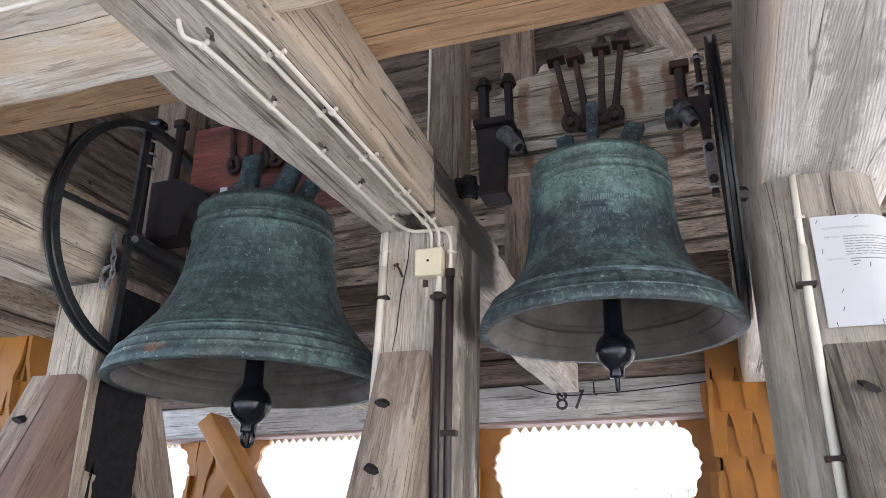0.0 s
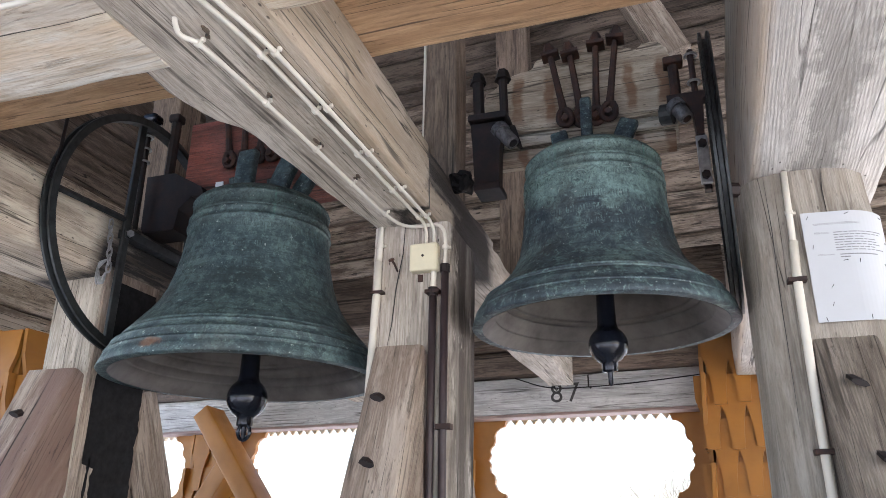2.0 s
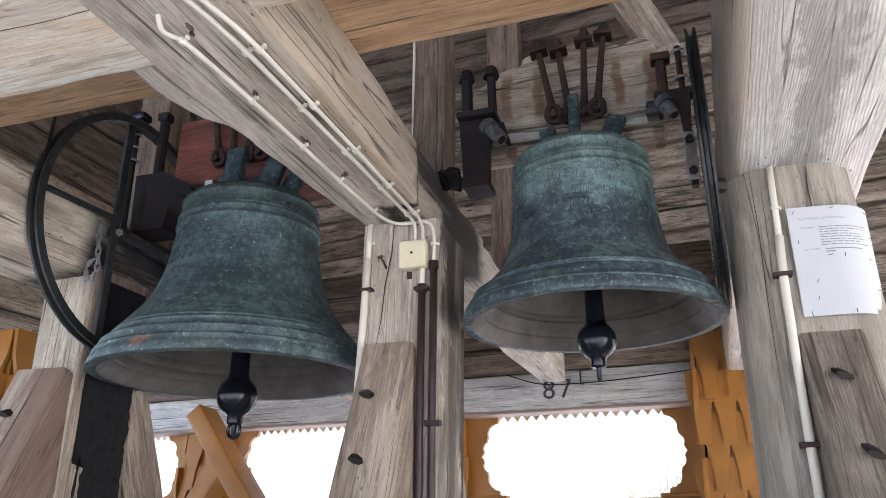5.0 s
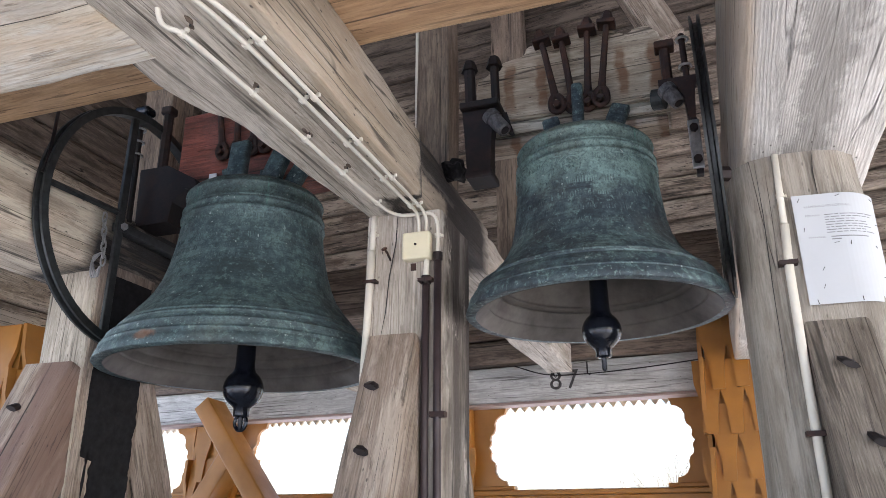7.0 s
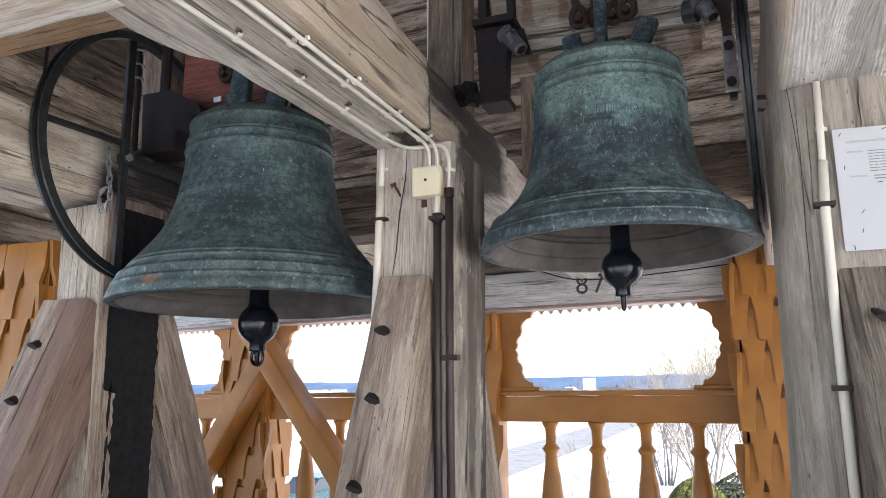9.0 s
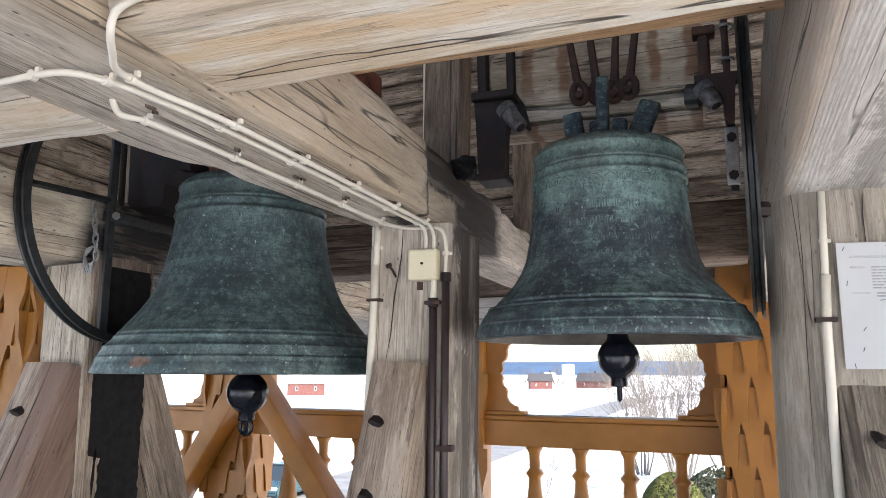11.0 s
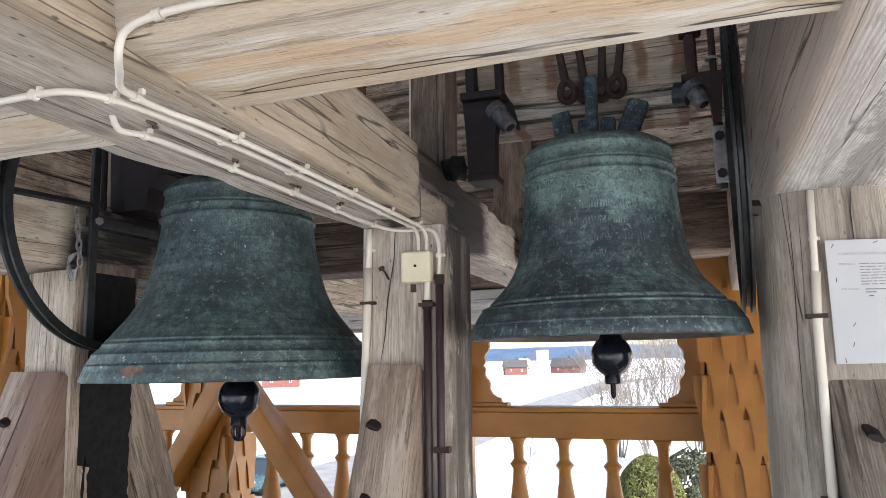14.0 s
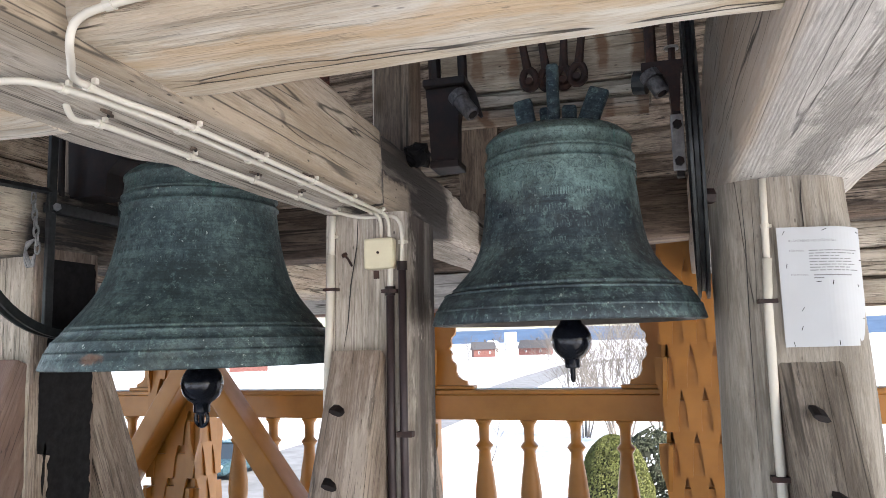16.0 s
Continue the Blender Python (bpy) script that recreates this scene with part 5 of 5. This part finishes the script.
# ---- outside: snow, road, houses, trees, hills ----
G = -4.0
bm = bmesh.new()
cols, rows_ = 40, 50
grid = []
for j in range(rows_ + 1):
    y = -400 + 4400 * (j / rows_) ** 1.6
    grid.append([bm.verts.new(((i / cols - 0.5) * 6000 * (0.25 + 0.75 * abs(i / cols - 0.5) * 2), y, G + 0.0)) for i in range(cols + 1)])
for j in range(rows_):
    for i in range(cols):
        bm.faces.new((grid[j][i], grid[j][i + 1], grid[j + 1][i + 1], grid[j + 1][i]))
tagged(link_mesh("ground", bm, SNOW), "wide snow-covered ground around the tower", "ground", kind="structure")


def ribbon(name, pts, w, material, z, label):
    b = bmesh.new()
    path = [Vector((x, y, z)) for x, y in pts]
    prev = None
    for i, q in enumerate(path):
        d = (path[min(i + 1, len(path) - 1)] - path[max(i - 1, 0)]).normalized()
        s = Vector((-d.y, d.x, 0)) * w / 2
        cur = (b.verts.new(q + s), b.verts.new(q - s))
        if prev:
            b.faces.new((prev[0], prev[1], cur[1], cur[0]))
        prev = cur
    bmesh.ops.recalc_face_normals(b, faces=b.faces)
    o = link_mesh(name, b, material)
    return tagged(o, label, "road", kind="structure")


ribbon("road", [(q.x, q.y) for q in smooth_path([(-18.1, -29.1, 0), (-17.0, 10.9, 0), (-16.5, 30.9, 0), (-16.1, 45.9, 0), (-15.6, 70, 0), (-15.5, 92, 0), (-15.2, 130, 0), (-12, 180, 0), (10, 235, 0), (60, 290, 0)], 8)], 6.2, ASPHALT, G + 0.02, "wet grey cleared road through the snow")

# The ridge's blue is distance haze put into its base colour.
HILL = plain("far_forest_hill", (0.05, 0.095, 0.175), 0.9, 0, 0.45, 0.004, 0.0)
bm = bmesh.new()
a = []
for i in range(121):
    x = -2600 + 4800 * i / 120
    h = 50 + 16 * noise.noise((x * 0.0016, 2.0, 0)) + 6 * noise.noise((x * 0.008, 5.0, 0)) + 0.004 * (x + 400)
    a.append((bm.verts.new((x, 2600, G)), bm.verts.new((x, 2680, G + h * 0.6)), bm.verts.new((x, 2900, G + h))))
for p, q in zip(a, a[1:]):
    bm.faces.new((p[0], q[0], q[1], p[1]))
    bm.faces.new((p[1], q[1], q[2], p[2]))
tagged(link_mesh("backdrop", bm, HILL, smooth=True), "long forested ridge on the horizon, blue with distance haze", "hills", kind="structure")

BARN = painted("red_barn_paint", (0.13, 0.05, 0.042), (0.13, 0.07, 0.055), 0.8)
WHITEPAINT = plain("white_paint", (0.62, 0.63, 0.63), 0.6)
DARKROOF = plain("dark_roof", (0.05, 0.05, 0.056), 0.75)
GLASS = plain("window_glass", (0.03, 0.04, 0.05), 0.1, 0, 0.2)


def house(x, y, w, d, h, turn, wall, roof, label):
    t = thing("house", label, "house", (x, y, G), "far houses")
    m = pose(x, y, G, 0, 0, turn)
    part("wall", box_bm(-w / 2, w / 2, -d / 2, d / 2, 0, h), wall, t, m=m)
    rise = d * 0.46
    part("roof", prism_bm([(-d / 2 - 0.4, h), (d / 2 + 0.4, h), (0, h + rise)], w + 0.8), roof, t, m=m @ pose(w / 2 + 0.4, 0, 0, 0, 0, 90) )
    n = max(2, int(w / 4.5))
    for i in range(n):
        u = -w / 2 + (i + 0.5) * w / n
        win = part("window", box_bm(u - 0.32, u + 0.32, -d / 2 - 0.06, -d / 2 - 0.01, h * 0.42, h * 0.75), WHITEPAINT, t, m=m)
        part("pane", box_bm(u - 0.24, u + 0.24, -d / 2 - 0.09, -d / 2 - 0.062, h * 0.45, h * 0.72), GLASS, win, m=m)
    part("chimney", box_bm(0.3, 1.0, -0.3, 0.4, h + rise * 0.6, h + rise + 0.8), DARKROOF, t, m=m)
    return t


def at_bearing(yaw, dist):
    a = radians(yaw)
    return -dist * math.sin(a), dist * math.cos(a)


for yaw, dist, w, d, h, turn, wall, roof, label in (
    (11.9, 275, 8, 6, 2.8, 20, BARN, DARKROOF, "red wooden house with a dark roof beyond the snow"),
    (7.9, 295, 12, 7, 2.6, -10, BARN, DARKROOF, "long low red barn with a dark roof"),
    (11.2, 300, 6, 5, 3.6, 70, WHITEPAINT, SNOW, "small pale house with a snowy roof"),
    (29.6, 190, 9, 6, 2.8, 30, BARN, SNOW, "red wooden building with white windows in the snow"),
    (34.5, 190, 9, 6, 4.0, 0, BARN, SNOW, "red wooden outbuilding with a snowy roof"),
    (24.0, 320, 9, 6, 4.0, 10, BARN, SNOW, "distant red house with a snowy roof"),
):
    x, y = at_bearing(yaw, dist)
    house(x, y, w, d, h, turn, wall, roof, label)
sx, sy = at_bearing(9.8, 240)
silo = thing("silo", "tall pale cylindrical silo beyond the snow field", "silo", (sx, sy, G))
part("shaft", lathe_bm([(2.0, 0), (2.0, 8.2), (1.9, 8.4)], 24), WHITEPAINT, silo, m=pose(sx, sy, G), smooth=False)

# parked car
CARBLUE = plain("car_paint", (0.05, 0.1, 0.12), 0.25, 0.3, 0.1)
RUBBER = plain("rubber", (0.02, 0.02, 0.02), 0.8)
cx_, cy_ = at_bearing(30.6, 35.5)
car = thing("car", "parked blue estate car at the snowy roadside", "car", (cx_, cy_, G))
cm = pose(cx_, cy_, G, 0, 0, 268)
side = [(-2.15, 0.3), (2.1, 0.3), (2.2, 0.45), (2.18, 0.62), (2.05, 0.74), (1.1, 0.86), (-2.1, 0.9), (-2.2, 0.7), (-2.2, 0.42)]
bm = prism_bm(side, 1.7)
bmesh.ops.bevel(bm, geom=list(bm.edges), offset=0.06, segments=2, affect="EDGES")
part("body", bm, CARBLUE, car, m=cm @ Matrix.Translation((0, -0.85, 0)))
part("cabin", prism_bm([(-2.0, 0.86), (1.15, 0.84), (0.3, 1.4), (-1.75, 1.42)], 1.46), GLASS, car, m=cm @ Matrix.Translation((0, -0.73, 0)))
part("car_roof", box_bm(-1.75, 0.35, -0.71, 0.71, 1.4, 1.46, 0.03), CARBLUE, car, m=cm)
for py in (-0.6, 0.6):
    part("headlight", box_bm(2.02, 2.16, py - 0.2, py + 0.2, 0.58, 0.72, 0.03), WHITEPAINT, car, "clear headlight", cm)
for px, py in ((-1.3, -0.8), (1.3, -0.8), (-1.3, 0.8), (1.3, 0.8)):
    w = part("wheel", tube_bm([(px, py - 0.1, 0.32), (px, py + 0.1, 0.32)], 0.32, 20), RUBBER, car, m=cm)
    part("rim", tube_bm([(px, py - 0.11, 0.32), (px, py + 0.11, 0.32)], 0.19, 14), ZINC, w, m=cm)

# bare trees and shrubs
BARK = plain("bare_twigs", (0.11, 0.09, 0.075), 0.85, 0, 0.4, 8.0)
BIRCH = plain("birch_twigs", (0.2, 0.178, 0.158), 0.85, 0, 0.5, 5.0)
YEW = plain("evergreen_needles", (0.14, 0.15, 0.04), 0.8, 0, 0.6, 6.0, 0.3)
SHRUB = plain("dark_evergreen", (0.075, 0.085, 0.05), 0.8, 0, 0.5, 6.0, 0.3)
# Near-black core colour stands for the shade deep between the leaves.
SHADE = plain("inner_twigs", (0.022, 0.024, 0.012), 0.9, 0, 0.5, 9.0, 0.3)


def branches(bm, p, d, length, r, level, rr):
    pts = [p]
    q = p.copy()
    for _ in range(4):
        d = (d + Vector((rr.uniform(-1, 1), rr.uniform(-1, 1), rr.uniform(-0.3, 0.7))) * 0.16).normalized()
        q = q + d * length / 4
        pts.append(q.copy())
    tube_bm(pts, r, 5 if level < 2 else 3, r * 0.45, bm)
    if level >= 4 or r < 0.004:
        return
    for i in range(rr.randint(4, 6) + (2 if level >= 2 else 0)):
        k = rr.randint(1, 4)
        nd = (d + Vector((rr.uniform(-1, 1), rr.uniform(-1, 1), rr.uniform(-0.2, 0.6))) * 0.75).normalized()
        branches(bm, pts[k], nd, length * rr.uniform(0.45, 0.7), r * 0.45, level + 1, rr)


def bare_tree(x, y, h, stems, material, label, seed, spread=0.35):
    rr = random.Random(seed)
    t = thing("bare_tree", label, "tree", (x, y, G), "bare trees")
    for s in range(stems):
        b = bmesh.new()
        a = 2 * math.pi * s / stems + rr.uniform(-0.4, 0.4)
        lean = spread * rr.uniform(0.4, 1.0) if stems > 1 else 0.05
        branches(b, Vector((x + 0.3 * math.cos(a), y + 0.3 * math.sin(a), G - 0.05)), Vector((lean * math.cos(a), lean * math.sin(a), 1)).normalized(), h * rr.uniform(0.5, 0.65), h * 0.008, 1, rr)
        part("stem", b, material, t)
    return t


for yaw, dist, h, stems, mtl, sd in ((2.0, 36, 7.2, 9, BIRCH, 1), (-1.2, 42, 8.0, 8, BIRCH, 2), (4.6, 44, 6.8, 7, BIRCH, 3), (-3.5, 38, 7.0, 7, BIRCH, 11), (7.0, 205, 9.0, 4, BARK, 12), (10.8, 222, 8.0, 4, BARK, 13), (13.0, 215, 8.0, 3, BARK, 14), (9.0, 48, 4.2, 1, BARK, 4), (12.5, 30, 3.0, 1, BARK, 5), (22.5, 60, 4.5, 2, BARK, 6), (1.0, 70, 8.5, 5, BARK, 8)):
    x, y = at_bearing(yaw, dist)
    bare_tree(x, y, h, stems, mtl, "bare leafless birch with many thin twigs in the snow" if mtl is BIRCH else "small bare tree standing in the snow", sd)


def leafy_bm(x, y, rx, h, n, seed, lump, size=0.05):
    """Many small leaf clumps over a rounded body."""
    rr = random.Random(seed)
    b = bmesh.new()
    for _ in range(n):
        a, v = rr.uniform(0, 2 * math.pi), rr.random() ** 0.8
        r = rx * math.sqrt(max(0.0, 1 - v ** 2.6)) * (1 + lump * noise.noise((math.cos(a) * 2, math.sin(a) * 2, v * 4 + seed)))
        if lump < 0 and noise.noise((math.cos(a) * 3, math.sin(a) * 3, v * 6 + seed)) < 0.12:
            continue
        c = Vector((x + r * math.cos(a), y + r * math.sin(a), G + v * h * (1 + lump * 0.3 * noise.noise((a, v * 3, seed)))))
        s = size * rr.uniform(0.6, 1.3)
        d = Vector((rr.gauss(0, 1), rr.gauss(0, 1), rr.gauss(0.3, 1))).normalized()
        e = d.orthogonal().normalized() * s
        f = d.cross(e)
        b.faces.new([b.verts.new(c + k) for k in (e, f * 0.6, -e, -f * 0.6)])
    return b


def shrub(yaw, dist, rx, h, n, material, label, seed, lump, snowy=0):
    x, y = at_bearing(yaw, dist)
    t = thing("shrub", label, "shrub", (x, y, G), "shrubs")
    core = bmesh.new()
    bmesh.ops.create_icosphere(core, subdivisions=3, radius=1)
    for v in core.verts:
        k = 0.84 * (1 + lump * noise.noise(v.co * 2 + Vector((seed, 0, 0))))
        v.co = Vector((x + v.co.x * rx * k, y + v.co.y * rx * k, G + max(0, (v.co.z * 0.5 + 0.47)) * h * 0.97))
    part("inner_crown", core, SHADE, t, "dark core for the shade inside the crown")
    part("crown", leafy_bm(x, y, rx, h, n * 2, seed, lump, 0.045), material, t)
    if snowy:
        tagged(part("snow_cap", leafy_bm(x, y, rx * 1.03, h * 1.03, snowy * 2, seed, -lump, 0.05), SNOW, t, "patches of snow on the leaves"), kind="stuff")
    return t


shrub(2.6, 24, 1.15, 2.6, 9000, YEW, "clipped rounded green evergreen bush", 1, 0.08)
shrub(-0.6, 25.5, 1.5, 2.6, 7000, SHRUB, "dark evergreen shrub dusted with snow", 2, 0.3, 900)
shrub(-3.8, 25, 1.3, 2.3, 5000, SHRUB, "dark evergreen shrub dusted with snow", 3, 0.35, 900)
